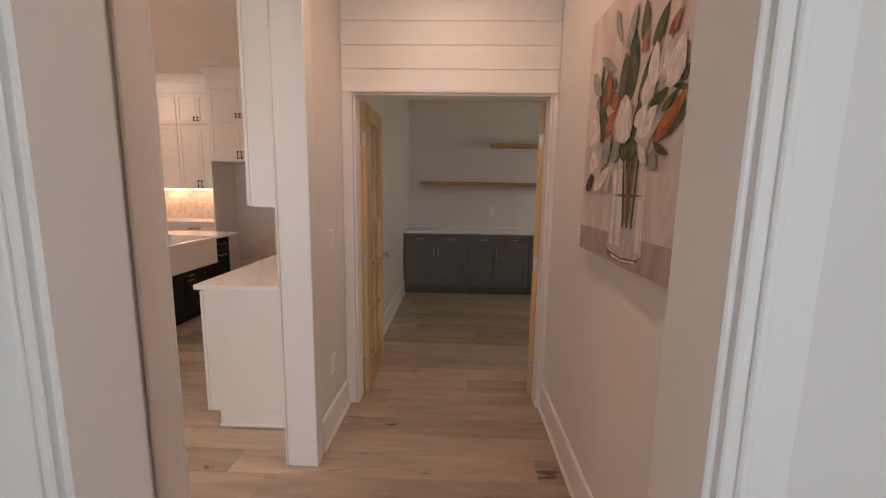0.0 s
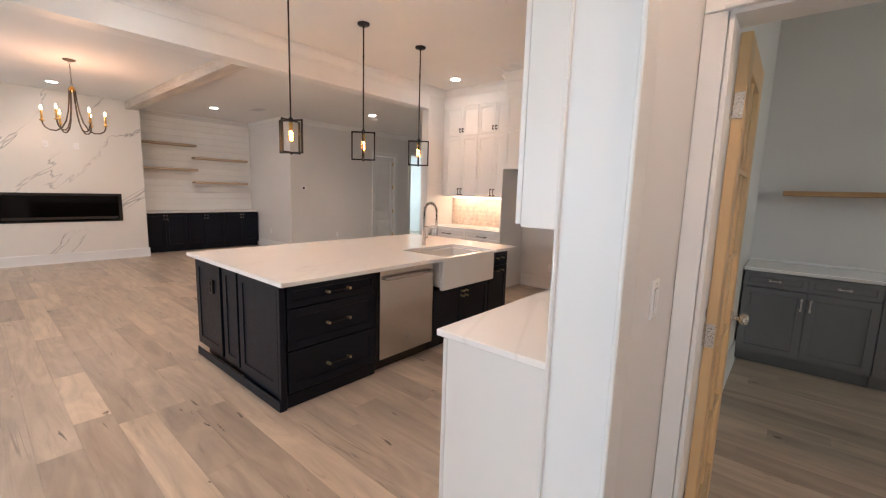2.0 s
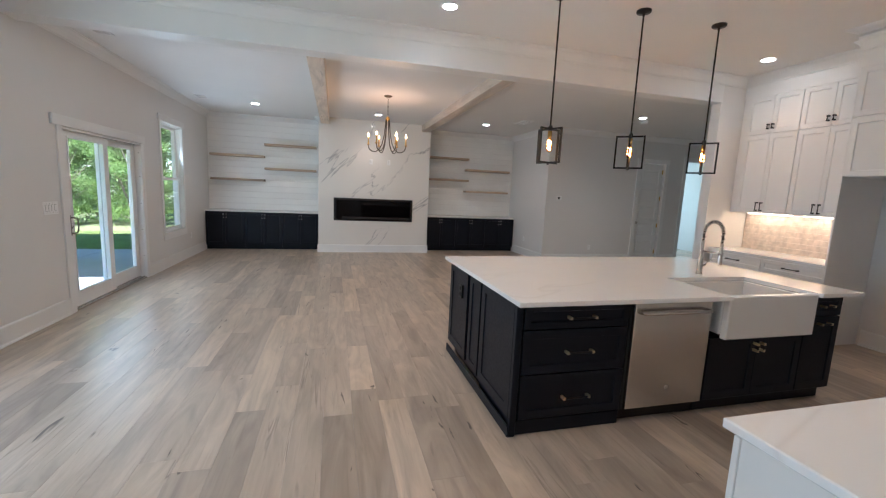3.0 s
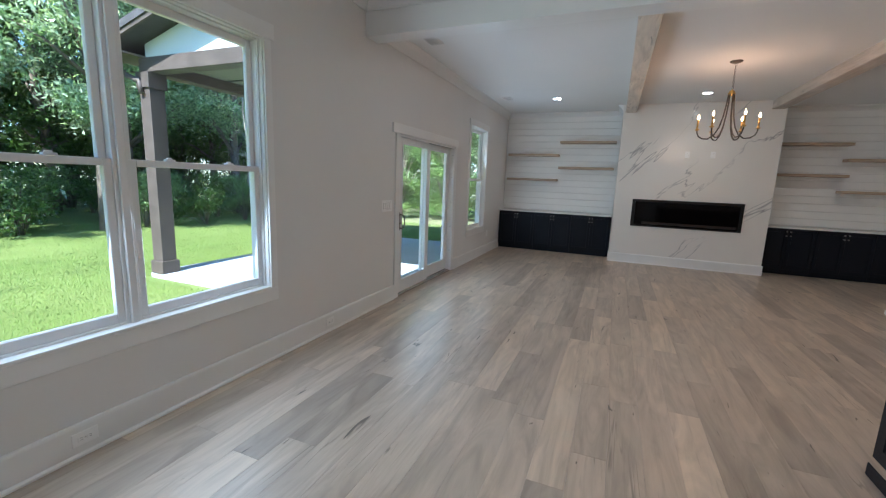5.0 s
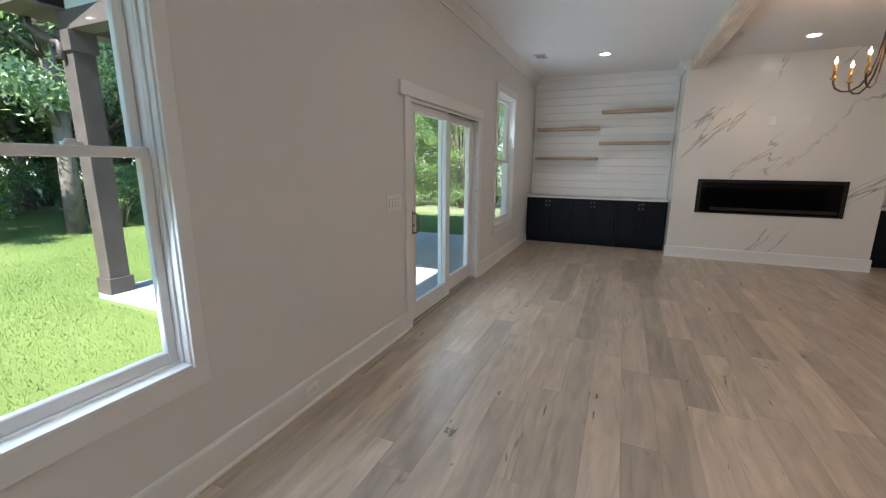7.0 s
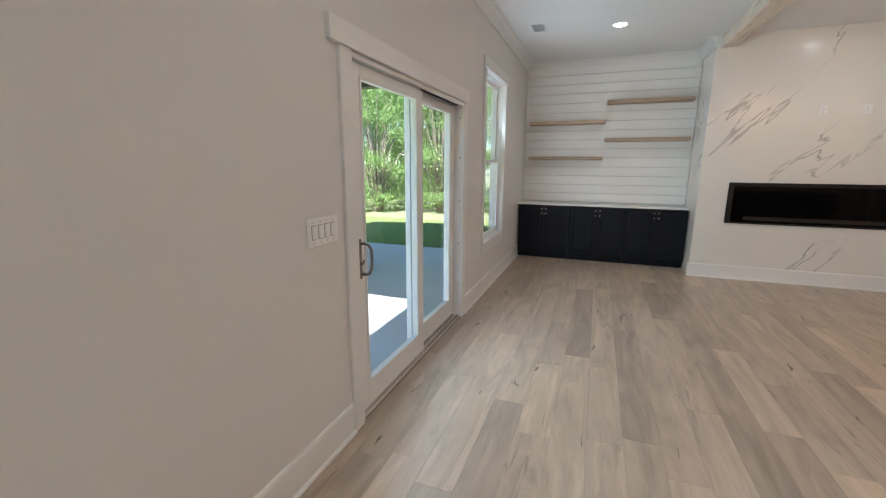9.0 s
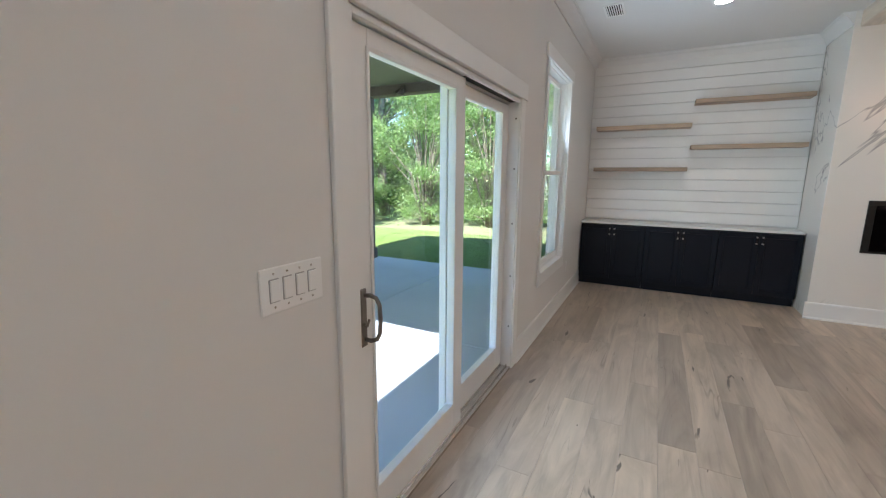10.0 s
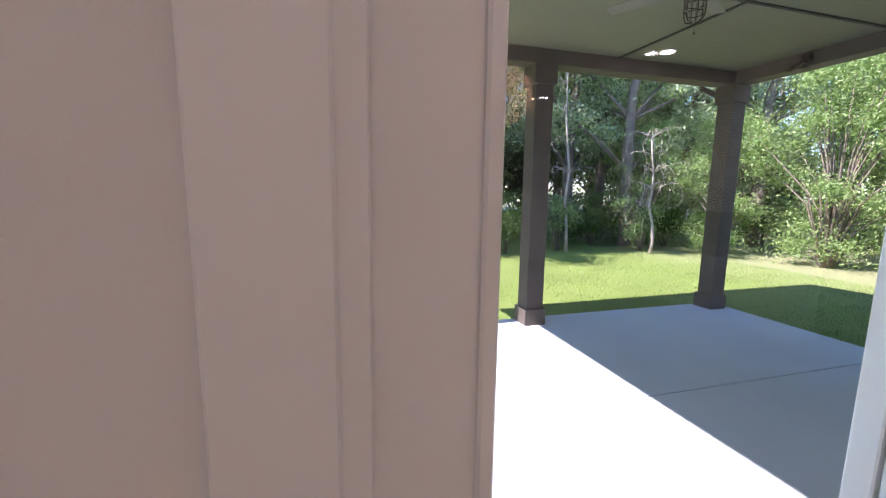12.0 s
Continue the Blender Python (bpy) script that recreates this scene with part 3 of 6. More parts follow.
leaf = slider_leaf(-6.648, -5.7, -1.264, -1.222, -6.528, -5.812, 0.195, 1.93, 2.004)
slider_leaf(-7.49, -6.526, -1.312, -1.27, -7.36, -6.646, 0.205, 1.93, 1.995)
bm = boxes((-5.764, -5.73, -1.222, -1.212, 0.853, 1.082), c=0.006)
part("handle_plate", bm, PEWTER, leaf, "aged pewter handle plate")
bm = bmesh.new()
hx = -5.752
tube(bm, [(hx, -1.214, 1.055), (hx - 0.002, -1.19, 1.058), (hx - 0.006, -1.165, 1.050), (hx - 0.008, -1.152, 1.025), (hx - 0.008, -1.148, 0.970), (hx - 0.008, -1.152, 0.915), (hx - 0.006, -1.165, 0.888), (hx - 0.002, -1.19, 0.880), (hx, -1.214, 0.882)], 0.0085, 10)
tube(bm, [(-5.742, -1.214, 0.945), (-5.742, -1.196, 0.945)], 0.009, 8)
tube(bm, [(-5.742, -1.198, 0.938), (-5.752, -1.194, 0.965)], 0.005, 8)
part("handle", bm, PEWTER, leaf, "aged pewter pull handle")
bm = bmesh.new()
for z in (0.35, 0.75, 1.15, 1.55, 1.9):
    lathe(bm, (-7.496, -1.215, z), [(0.006, 0), (0.006, 0.003), (0.002, 0.004)], 8, "x")
part("frame_screws", bm, BRONZE, door, "small dark frame screws")

# ---- shiplap boards ----
def shiplap(name, rows, label):
    own = thing(name, rows[0][0], label, "shiplap", "", "structure")
    for at, size in rows:
        bm = boxes((at[0], at[0] + size[0], at[1], at[1] + size[1], at[2], at[2] + size[2]), c=0.003)
        part("board", bm, SHIPLAP, own)


def bay_boards(y0, y1):
    rows, z = [], 0.91
    while z < LIVING_TOP - 0.02:
        h = min(0.1345, LIVING_TOP - 0.005 - z)
        rows.append(((-10.93, y0, z), (0.018, y1 - y0, h)))
        z += 0.1405
    return rows


shiplap("wall_shiplap", bay_boards(-1.195, 1.255), "white painted horizontal shiplap boards")
shiplap("wall_shiplap", bay_boards(3.855, 6.345), "white painted horizontal shiplap boards")
rows, z = [], 2.104
while z < KITCHEN_TOP - 0.01:
    rows.append(((-0.348, 3.059, z), (1.366, 0.016, min(0.1385, KITCHEN_TOP - z - 0.004))))
    z += 0.1405
shiplap("wall_shiplap", rows, "white shiplap boards above the pantry doorway")

# ---- wooden ceiling beams ----
def ceiling_beam(y):
    bm = boxes((-10.18, -5.17, y - 0.095, y + 0.095, 2.93, LIVING_TOP), c=0.008)
    return solid("ceiling_beam", bm, BEAM_WOOD, "whitewashed knotty wooden ceiling beam", "beam", "living room beams")


ceiling_beam(1.4)
ceiling_beam(3.72)

# ---- cabinets ----
def shaker(x0, x1, z0, z1, rail=0.055):
    """Shaker front in the plane y 0 to -0.02: frame and recessed panel, facing -y."""
    bm = bmesh.new()
    rings = []
    for inset, y in ((0, 0), (0, -0.0185), (0.0015, -0.02), (rail - 0.001, -0.02), (rail + 0.003, -0.0105)):
        rings.append([bm.verts.new((x, y, z)) for x, z in ((x0 + inset, z0 + inset), (x1 - inset, z0 + inset), (x1 - inset, z1 - inset), (x0 + inset, z1 - inset))])
    for r0, r1 in zip(rings, rings[1:]):
        for k in range(4):
            bm.faces.new([r0[k], r0[(k + 1) % 4], r1[(k + 1) % 4], r1[k]])
    bm.faces.new(rings[0])
    bm.faces.new(rings[-1])
    return bm


def bar_pull(x, z, length, upright=True, stand=0.03, r=0.005):
    bm = bmesh.new()
    h = length / 2
    ends = ((x, z - h), (x, z + h)) if upright else ((x - h, z), (x + h, z))
    (ax, az), (bx_, bz) = ends
    box(bm, min(ax, bx_) - r, max(ax, bx_) + r, -0.02 - stand - 2 * r, -0.02 - stand, min(az, bz) - r, max(az, bz) + r, 0.002)
    return bm


def pull_feet(x, z, length, upright=True, stand=0.03, r=0.005):
    bm = bmesh.new()
    h = length / 2
    for px, pz in ((x, z - h), (x, z + h)) if upright else ((x - h, z), (x + h, z)):
        box(bm, px - r * 1.7, px + r * 1.7, -0.021 - stand - 2 * r, -0.02, pz - r * 1.7, pz + r * 1.7, 0.001)
    return bm


def moved(bm, m):
    bmesh.ops.transform(bm, matrix=m, verts=bm.verts)
    return bm


def cabinet(name, m, width, depth, z0, z1, fronts, paint, label, pulls=NICKEL, toe=0.1, group="", rail=0.055, feet=None):
    """A cabinet whose face is the plane y=0 of the pose m, facing -y, x from 0 to width.
    fronts: rows of (kind, x0, x1, z0, z1, pulls) with pulls as (x, z, length, upright)."""
    t = thing(name, m.translation, label, "cabinet", group)
    bm = bmesh.new()
    box(bm, 0, width, 0, depth, z0 + toe, z1, 0.002)
    if toe:
        box(bm, 0.001, width - 0.001, 0.05, depth, z0, z0 + toe)
    part("body", moved(bm, m), paint, t)
    for kind, a, b, c, d, handles in fronts:
        f = part(kind, moved(shaker(a, b, c, d, min(rail, (d - c) * 0.28)), m), paint, t)
        for x, z, length, upright in handles:
            h = part("handle", moved(bar_pull(x, z, length, upright), m), pulls, f, "small metal bar handle")
            h.data.materials[0] = pulls
            feet_at = pull_feet(x, z, length, upright)
            bmesh.ops.transform(feet_at, matrix=m, verts=feet_at.verts)
            bmesh.ops.translate(feet_at, verts=feet_at.verts, vec=-root_at(f))
            fm = mesh_of("feet", feet_at, feet or pulls)
            joined = bmesh.new()
            joined.from_mesh(h.data)
            h.data.materials.append(feet or pulls)
            joined.from_mesh(fm)
            n = len(fm.polygons)
            joined.faces.ensure_lookup_table()
            for face in joined.faces[-n:]:
                face.material_index = 1
            joined.to_mesh(h.data)
            joined.free()
    return t


def two_doors(w, z0, z1, pull_z, length=0.05, g=0.003, pull_gap=0.03):
    h = w / 2
    return [("door", g, h - g / 2, z0, z1, [(h - pull_gap, pull_z, length, True)]), ("door", h + g / 2, w - g, z0, z1, [(h + pull_gap, pull_z, length, True)])]


def facing_east(x, y0):
    """Face towards +x: local x runs along +y."""
    return Matrix.Translation((x, y0, 0)) @ pose(0, 0, 0, 0, 0, 90)


# built-in navy cabinets either side of the fireplace
for y0, y1 in ((-1.185, 1.245), (3.865, 6.33)):
    w = (y1 - y0) / 3
    for k in range(3):
        cabinet("base_cabinet", facing_east(-10.55, y0 + k * w), w - 0.002, 0.36, 0, 0.865, two_doors(w - 0.002, 0.115, 0.855, 0.77, 0.075), CAB_NAVY, "navy shaker cabinet with two doors below the shiplap", BLACK_METAL, 0.1, "built-in cabinets", feet=NICKEL)
    solid("built_in_worktop", boxes((-10.912, -10.53, y0 - 0.012, y1 + 0.012, 0.866, 0.892), c=0.003), CAB_WHITE, "thin white ledge on the navy built-in cabinets", "worktop")


def floating_shelf(x0, x1, y0, y1, z, thick, material, label, group):
    return solid("floating_shelf", boxes((x0, x1, y0, y1, z - thick / 2, z + thick / 2), c=0.004), material, label, "shelf", group)


for y0, y1, z in ((-1.1, 0.03, 2.145), (0.04, 1.19, 2.425), (-1.1, 0.03, 1.6), (0.04, 1.19, 1.875), (3.9, 5.03, 2.395), (4.98, 6.19, 2.12), (3.9, 5.04, 1.84), (4.97, 6.18, 1.56)):
    floating_shelf(-10.912, -10.69, y0, y1, z, 0.05, SHELF_OAK, "pale oak floating shelf on white shiplap", "living room shelves")

# electric fireplace
fp = thing("electric_fireplace", (-10.18, 2.53, 0.753), "black glass linear electric fireplace set in marble", "fireplace")
part("frame", boxes((-10.2, -10.165, 1.6, 3.456, 0.753, 0.775), (-10.2, -10.165, 1.6, 3.456, 1.235, 1.283), (-10.2, -10.165, 1.6, 1.66, 0.775, 1.235), (-10.2, -10.165, 3.4, 3.456, 0.775, 1.235), c=0.003), FIRE_FRAME, fp)
part("glass", boxes((-10.185, -10.1665, 1.66, 3.4, 0.775, 1.235)), DARK_GLASS, fp, "glossy dark glass front")
part("ember_bed", boxes((-10.1665, -10.1655, 1.8, 3.38, 0.80, 0.85)), FIRE_BED, fp, "dark unlit ember strip")
part("vent_slot", boxes((-10.166, -10.1635, 2.2, 3.3, 1.255, 1.268), c=0.001), BLACK_METAL, fp, "thin dark vent slot")

# ---- kitchen island ----
IX, IY = -2.53, 2.715
def island_unit(name, y0, y1, fronts, label, toe=0.1):
    return cabinet(name, facing_east(IX, y0), y1 - y0 - 0.002, 0.6, 0, 0.882, fronts, CAB_NAVY, label, BLACK_METAL, toe, "kitchen island units", feet=BRASS_BRIGHT)


W1 = 0.80
island_unit("drawer_cabinet", IY + 0.025, 3.52, [("drawer", 0.012, W1 - 0.04, 0.71, 0.865, [(0.4, 0.782, 0.18, False)]), ("drawer", 0.012, W1 - 0.04, 0.415, 0.70, [(0.4, 0.555, 0.18, False)]), ("drawer", 0.012, W1 - 0.04, 0.115, 0.405, [(0.4, 0.25, 0.18, False)])], "navy island cabinet with three shaker drawers")
island_unit("sink_cabinet", 4.2, 5.1, two_doors(0.898, 0.115, 0.575, 0.5, 0.05), "navy sink cabinet with two doors under the apron sink")
for o in [o for o in bpy.data.objects if o.name.startswith("sink_cabinet")]:
    for ch in o.children:
        if ch.name.startswith("body"):
            for v in ch.data.vertices:
                if v.co.z > 0.6:
                    v.co.z = 0.585
island_unit("narrow_cabinet", 5.1, 5.475, [("drawer", 0.006, 0.365, 0.71, 0.865, [(0.185, 0.79, 0.1, False)]), ("door", 0.006, 0.365, 0.115, 0.70, [(0.185, 0.65, 0.1, False)])], "narrow navy cabinet with a drawer over a door")
# back half and end panels
back = thing("island_cabinet", (-3.55, IY, 0), "navy panelled back and end of the kitchen island", "cabinet", "kitchen island units")
part("body", boxes((-3.97, -3.135, IY + 0.02, 5.44, 0.1, 0.882), (-3.94, -3.135, IY + 0.05, 5.4, 0, 0.1), c=0.002), CAB_NAVY, back)
part("end_board", boxes((-3.13, IX - 0.003, IY + 0.003, IY + 0.023, 0.0, 0.882), c=0.002), CAB_NAVY, back)
for a, b in ((-3.97, -3.46), (-3.40, -3.15), (-3.12, -2.545)):
    part("end_panel", moved(shaker(0, b - a, 0.115, 0.875, 0.07 if b - a > 0.3 else 0.06), Matrix.Translation((a, IY, 0))), CAB_NAVY, back)
part("corner_post", boxes((-2.548, -2.512, IY - 0.018, IY + 0.024, 0.0, 0.882), c=0.003), CAB_NAVY, back)
part("base_moulding", boxes((-3.98, IX + 0.02, IY - 0.03, IY - 0.021, 0.0, 0.075), (-2.575, -2.53, IY + 0.026, 3.515, 0.0, 0.098), c=0.004), CAB_NAVY, back)
ol = part("outlet", boxes((-3.66, -3.585, IY - 0.03, IY - 0.011, 0.62, 0.735), c=0.003), BLACK_METAL, back, "black power outlet in the island end")
part("socket", boxes((-3.637, -3.608, IY - 0.033, IY - 0.029, 0.635, 0.672), (-3.637, -3.608, IY - 0.033, IY - 0.029, 0.685, 0.722), c=0.002), DARK_GAP, ol)

bm = bmesh.new()
prism(bm, [(x, y, 0.884) for x, y in ((-4.06, 2.655), (-2.4, 2.655), (-2.4, 4.24), (-3.0, 4.24), (-3.0, 5.06), (-2.4, 5.06), (-2.4, 5.505), (-4.06, 5.505))], (0, 0, 0.03))
bmesh.ops.bevel(bm, geom=[e for e in bm.edges], offset=0.004, segments=2, affect="EDGES")
solid("island_worktop", bm, QUARTZ, "white quartz worktop with faint grey veins on the island", "worktop")

# dishwasher
dw = thing("dishwasher", (-2.53, 3.86, 0), "stainless steel dishwasher built into the island", "dishwasher")
part("body", boxes((-3.1, -2.53, 3.525, 4.19, 0.1, 0.875)), DARK_GAP, dw)
part("door", boxes((-2.53, -2.497, 3.54, 4.175, 0.115, 0.862), c=0.004), STEEL, dw)
part("toe_plate", boxes((-2.6, -2.58, 3.53, 4.19, 0.0, 0.1)), BLACK_METAL, dw)
bm = bmesh.new()
tube(bm, [(-2.497, 3.58, 0.795), (-2.465, 3.582, 0.797), (-2.452, 3.6, 0.798), (-2.448, 3.86, 0.798), (-2.452, 4.12, 0.798), (-2.465, 4.138, 0.797), (-2.497, 4.14, 0.795)], 0.011, 10)
part("handle", bm, STEEL, dw, "curved steel bar handle")
bm = bmesh.new()
lathe(bm, (-2.4975, 3.86, 0.25), [(0.016, 0), (0.016, 0.002), (0.01, 0.003)], 20, "x")
part("badge", bm, NICKEL, dw, "small round badge")

# apron sink: a hollow basin
sink = thing("farmhouse_sink", (-2.75, 4.65, 0.6), "white fireclay farmhouse apron sink in the island", "sink")
part("basin", boxes((-2.475, -2.425, 4.235, 5.065, 0.595, 0.905), (-3.01, -2.98, 4.235, 5.065, 0.62, 0.882), (-2.98, -2.475, 4.235, 4.27, 0.62, 0.882), (-2.98, -2.475, 5.03, 5.065, 0.62, 0.882), (-2.98, -2.475, 4.27, 5.03, 0.62, 0.66), c=0.008), PORCELAIN, sink)
bm = bmesh.new()
lathe(bm, (-2.78, 4.65, 0.66), [(0.045, 0), (0.045, 0.003), (0.03, 0.001), (0.012, 0.0015)], 20)
part("drain", bm, STEEL, sink, "round steel drain")

# spring faucet
fx, fy = -3.14, 4.72
fau = thing("kitchen_faucet", (fx, fy, 0.914), "brushed steel spring pull-down kitchen faucet", "faucet")
bm = bmesh.new()
lathe(bm, (fx, fy, 0.914), [(0.03, 0), (0.03, 0.006), (0.022, 0.012), (0.019, 0.15), (0.013, 0.16), (0.013, 0.3)], 16)
part("post", bm, STEEL, fau)
arc = [(fx, fy, 1.2)] + [(fx + 0.09 - 0.09 * math.cos(a), fy, 1.29 + 0.09 * math.sin(a)) for a in [k * math.pi / 12 for k in range(13)]] + [(fx + 0.18, fy, 1.2)]
bm = bmesh.new()
tube(bm, arc, 0.009, 8)
part("hose", bm, BLACK_METAL, fau)
pts, turns = [], 26
for k in range(turns * 8 + 1):
    s = k / (turns * 8) * (len(arc) - 1)
    i = min(int(s), len(arc) - 2)
    p = Vector(arc[i]).lerp(Vector(arc[i + 1]), s - i)
    d = (Vector(arc[i + 1]) - Vector(arc[i])).normalized()
    side = Vector((0, 1, 0))
    up = d.cross(side)
    a = k / 8 * 6.2832
    pts.append(p + 0.014 * (math.cos(a) * side + math.sin(a) * up))
bm = bmesh.new()
tube(bm, pts, 0.0034, 5)
part("spring", bm, STEEL, fau, "coiled steel spring")
bm = bmesh.new()
lathe(bm, (fx + 0.18, fy, 1.02), [(0.016, 0), (0.019, 0.02), (0.014, 0.1), (0.012, 0.19)], 14)
tube(bm, [(fx, fy, 1.12), (fx + 0.17, fy, 1.12)], 0.006, 8)
lathe(bm, (fx + 0.18, fy, 1.11), [(0.02, 0), (0.02, 0.02)], 14)
part("spray_head", bm, STEEL, fau)
bm = bmesh.new()
tube(bm, [(fx, fy + 0.015, 0.99), (fx, fy + 0.05, 0.99)], 0.012, 10)
tube(bm, [(fx, fy + 0.05, 0.99), (fx + 0.03, fy + 0.075, 1.05)], [0.006, 0.005], 8)
part("lever", bm, STEEL, fau)

# ---- pendants over the island ----
def pendant(x, y, first_turn):
    p = thing("pendant_lamp", (x, y, KITCHEN_TOP), "black metal box-frame pendant lamp with a lit filament bulb", "pendant lamp", "island pendants")
    bm = bmesh.new()
    lathe(bm, (x, y, KITCHEN_TOP), [(0.065, 0), (0.065, -0.014), (0.058, -0.022), (0.012, -0.028), (0.01, -0.05)], 24)
    part("canopy", bm, BLACK_METAL, p)
    bm = bmesh.new()
    tube(bm, [(x, y, KITCHEN_TOP - 0.03), (x, y, 2.15)], 0.0075, 8)
    for z in (2.9, 2.55):
        lathe(bm, (x, y, z), [(0.0095, 0), (0.0095, 0.03)], 8)
    part("stem", bm, BLACK_METAL, p)
    z0, z1, r, h = 1.825, 2.135, 0.0075, 0.122
    for turn in (first_turn, first_turn + math.pi / 2):
        u = Vector((math.cos(turn), math.sin(turn), 0))
        v = Vector((-u.y, u.x, 0))
        for s in (-1, 1):
            q = Vector((x, y, 0)) + u * h * s
            bm = bmesh.new()
            prism(bm, [q + u * r * a + v * r * b + Vector((0, 0, z0)) for a, b in ((-1, -1), (1, -1), (1, 1), (-1, 1))], (0, 0, z1 - z0))
            part("frame_bar", bm, BLACK_METAL, p)
        for z in (z0, z1 - 2 * r):
            bm = bmesh.new()
            prism(bm, [Vector((x, y, z)) + u * h * a + v * r * b for a, b in ((-1, -1), (1, -1), (1, 1), (-1, 1))], (0, 0, 2 * r))
            part("frame_bar", bm, BLACK_METAL, p)
    bm = bmesh.new()
    lathe(bm, (x, y, z1 - 0.02), [(0.02, 0), (0.02, 0.03), (0.01, 0.045)], 12)
    part("collar", bm, BLACK_METAL, p)
    bm = bmesh.new()
    lathe(bm, (x, y, z0 - 0.012), [(0.006, 0), (0.014, 0.006), (0.014, 0.022)], 12)
    part("finial", bm, BLACK_METAL, p)
    bm = bmesh.new()
    lathe(bm, (x, y, 2.055), [(0.017, 0), (0.019, 0.01), (0.019, 0.055)], 14)
    part("socket", bm, BRASS, p, "aged brass lamp socket")
    bm = bmesh.new()
    lathe(bm, (x, y, 1.925), [(0.002, 0), (0.02, 0.008), (0.03, 0.035), (0.029, 0.06), (0.018, 0.1), (0.014, 0.13)], 16)
    bulb = part("bulb", bm, BULB_GLASS, p, "clear teardrop bulb, tinted amber for its glow")
    bulb.visible_shadow = False
    bm = bmesh.new()
    # coil made thick to stand in for the bloom round the filament
    tube(bm, [(x + 0.008 * math.cos(k * 1.3), y + 0.008 * math.sin(k * 1.3), 1.95 + k * 0.0055) for k in range(14)], 0.011, 6)
    part("filament", bm, FILAMENT, bulb, "glowing filament, thickened for its bloom")
    point_lamp("pendant_glow", (x, y, 1.985), 2.2, (1.0, 0.5, 0.22), 0.02)
    return p


for yy, turn in ((3.49, 0.4), (4.345, 0.85), (5.217, 0.8)):
    pendant(-3.735, yy, turn)

# ---- white run of cabinets by the passage ----
WX = -1.125
for k in range(4):
    y0 = 2.745 + k * 0.92
    facing_west = Matrix.Translation((WX, y0 + 0.92, 0)) @ pose(0, 0, 0, 0, 0, -90)
    cabinet("base_cabinet", facing_west, 0.918, 0.635, 0, 0.882, [("drawer", 0.004, 0.914, 0.72, 0.87, [(0.46, 0.795, 0.14, False)])] + two_doors(0.918, 0.115, 0.71, 0.6, 0.1), CAB_WHITE, "white shaker base cabinet along the passage wall", STEEL, 0.1, "white base cabinets")
panel = thing("cabinet_end_panel", (-0.78, 2.73, 0), "white cabinet end panel with a toe-kick notch", "cabinet panel")
part("board", boxes((-1.125, -0.487, 2.735, 2.744, 0.1, 0.882), (-1.06, -0.487, 2.735, 2.744, 0.0, 0.1), c=0.002), CAB_WHITE, panel)
part("edge_strip", boxes((-1.147, -1.125, 2.732, 2.745, 0.1, 0.875), c=0.003), CAB_WHITE, panel)
part("shoe", boxes((-1.07, -0.487, 2.718, 2.735, 0, 0.02), c=0.005), TRIM, panel)
solid("passage_worktop", boxes((-1.176, -0.487, 2.718, 6.45, 0.884, 0.914), c=0.004), QUARTZ, "white quartz worktop with faint veins on white cabinets", "worktop")
for k in range(3):
    y0 = 2.76 + k * 0.92
    facing_west = Matrix.Translation((-0.805, y0 + 0.92, 0)) @ pose(0, 0, 0, 0, 0, -90)
    unit = cabinet("wall_cabinet", facing_west, 0.918, 0.31, 1.4, 3.0, two_doors(0.918, 1.403, 2.44, 1.5, 0.1) + two_doors(0.918, 2.455, 2.995, 2.55, 0.05), CAB_WHITE, "tall white shaker wall cabinet above the worktop", STEEL, 0, "white wall cabinets")
    end_unit = unit if k == 0 else end_unit
part("end_board", boxes((-0.806, -0.487, 2.745, 2.759, 1.385, 3.0), c=0.002), CAB_WHITE, end_unit)
part("edge_strip", boxes((-0.827, -0.806, 2.742, 2.762, 1.395, 3.0), c=0.002), CAB_WHITE, end_unit)
bm = bmesh.new()
run_profile(bm, (-0.825, 2.745, 3.247), (-0.825, 5.5, 3.247), (-1, 0, 0), CROWN)
box(bm, -0.825, -0.487, 2.745, 5.5, 3.002, 3.247, 0.002)
solid("crown_moulding", bm, CAB_WHITE, "white crown along the wall cabinet tops", "moulding")

# ---- kitchen back wall ----
w = 0.68
for k in range(2):
    m = Matrix.Translation((-4.87 + k * w, 7.12, 0))
    cabinet("wall_cabinet", m, w - 0.002, 0.325, 1.43, 2.96, two_doors(w - 0.002, 1.435, 2.46, 1.52, 0.1) + two_doors(w - 0.002, 2.475, 2.955, 2.56, 0.05), CAB_WHITE, "white shaker wall cabinet with small upper doors", BLACK_METAL, 0, "kitchen wall cabinets")
    m = Matrix.Translation((-4.94 + k * 0.735, 6.86, 0))
    cabinet("base_cabinet", m, 0.733, 0.585, 0, 0.882, [("drawer", 0.004, 0.729, 0.72, 0.87, [(0.366, 0.8, 0.16, False)])] + two_doors(0.733, 0.115, 0.71, 0.6, 0.1), CAB_WHITE, "white shaker base cabinet below the backsplash", BLACK_METAL, 0.1, "kitchen base cabinets")
solid("cabinet_filler", boxes((-4.967, -4.872, 7.13, 7.44, 1.43, 2.96), c=0.002), CAB_WHITE, "white filler strip beside the wall cabinets", "cabinet panel")
solid("kitchen_worktop", boxes((-4.965, -3.475, 6.83, 7.447, 0.884, 0.914), c=0.004), QUARTZ, "white quartz worktop below the lit backsplash", "worktop")
m = Matrix.Translation((-3.45, 6.78, 0))
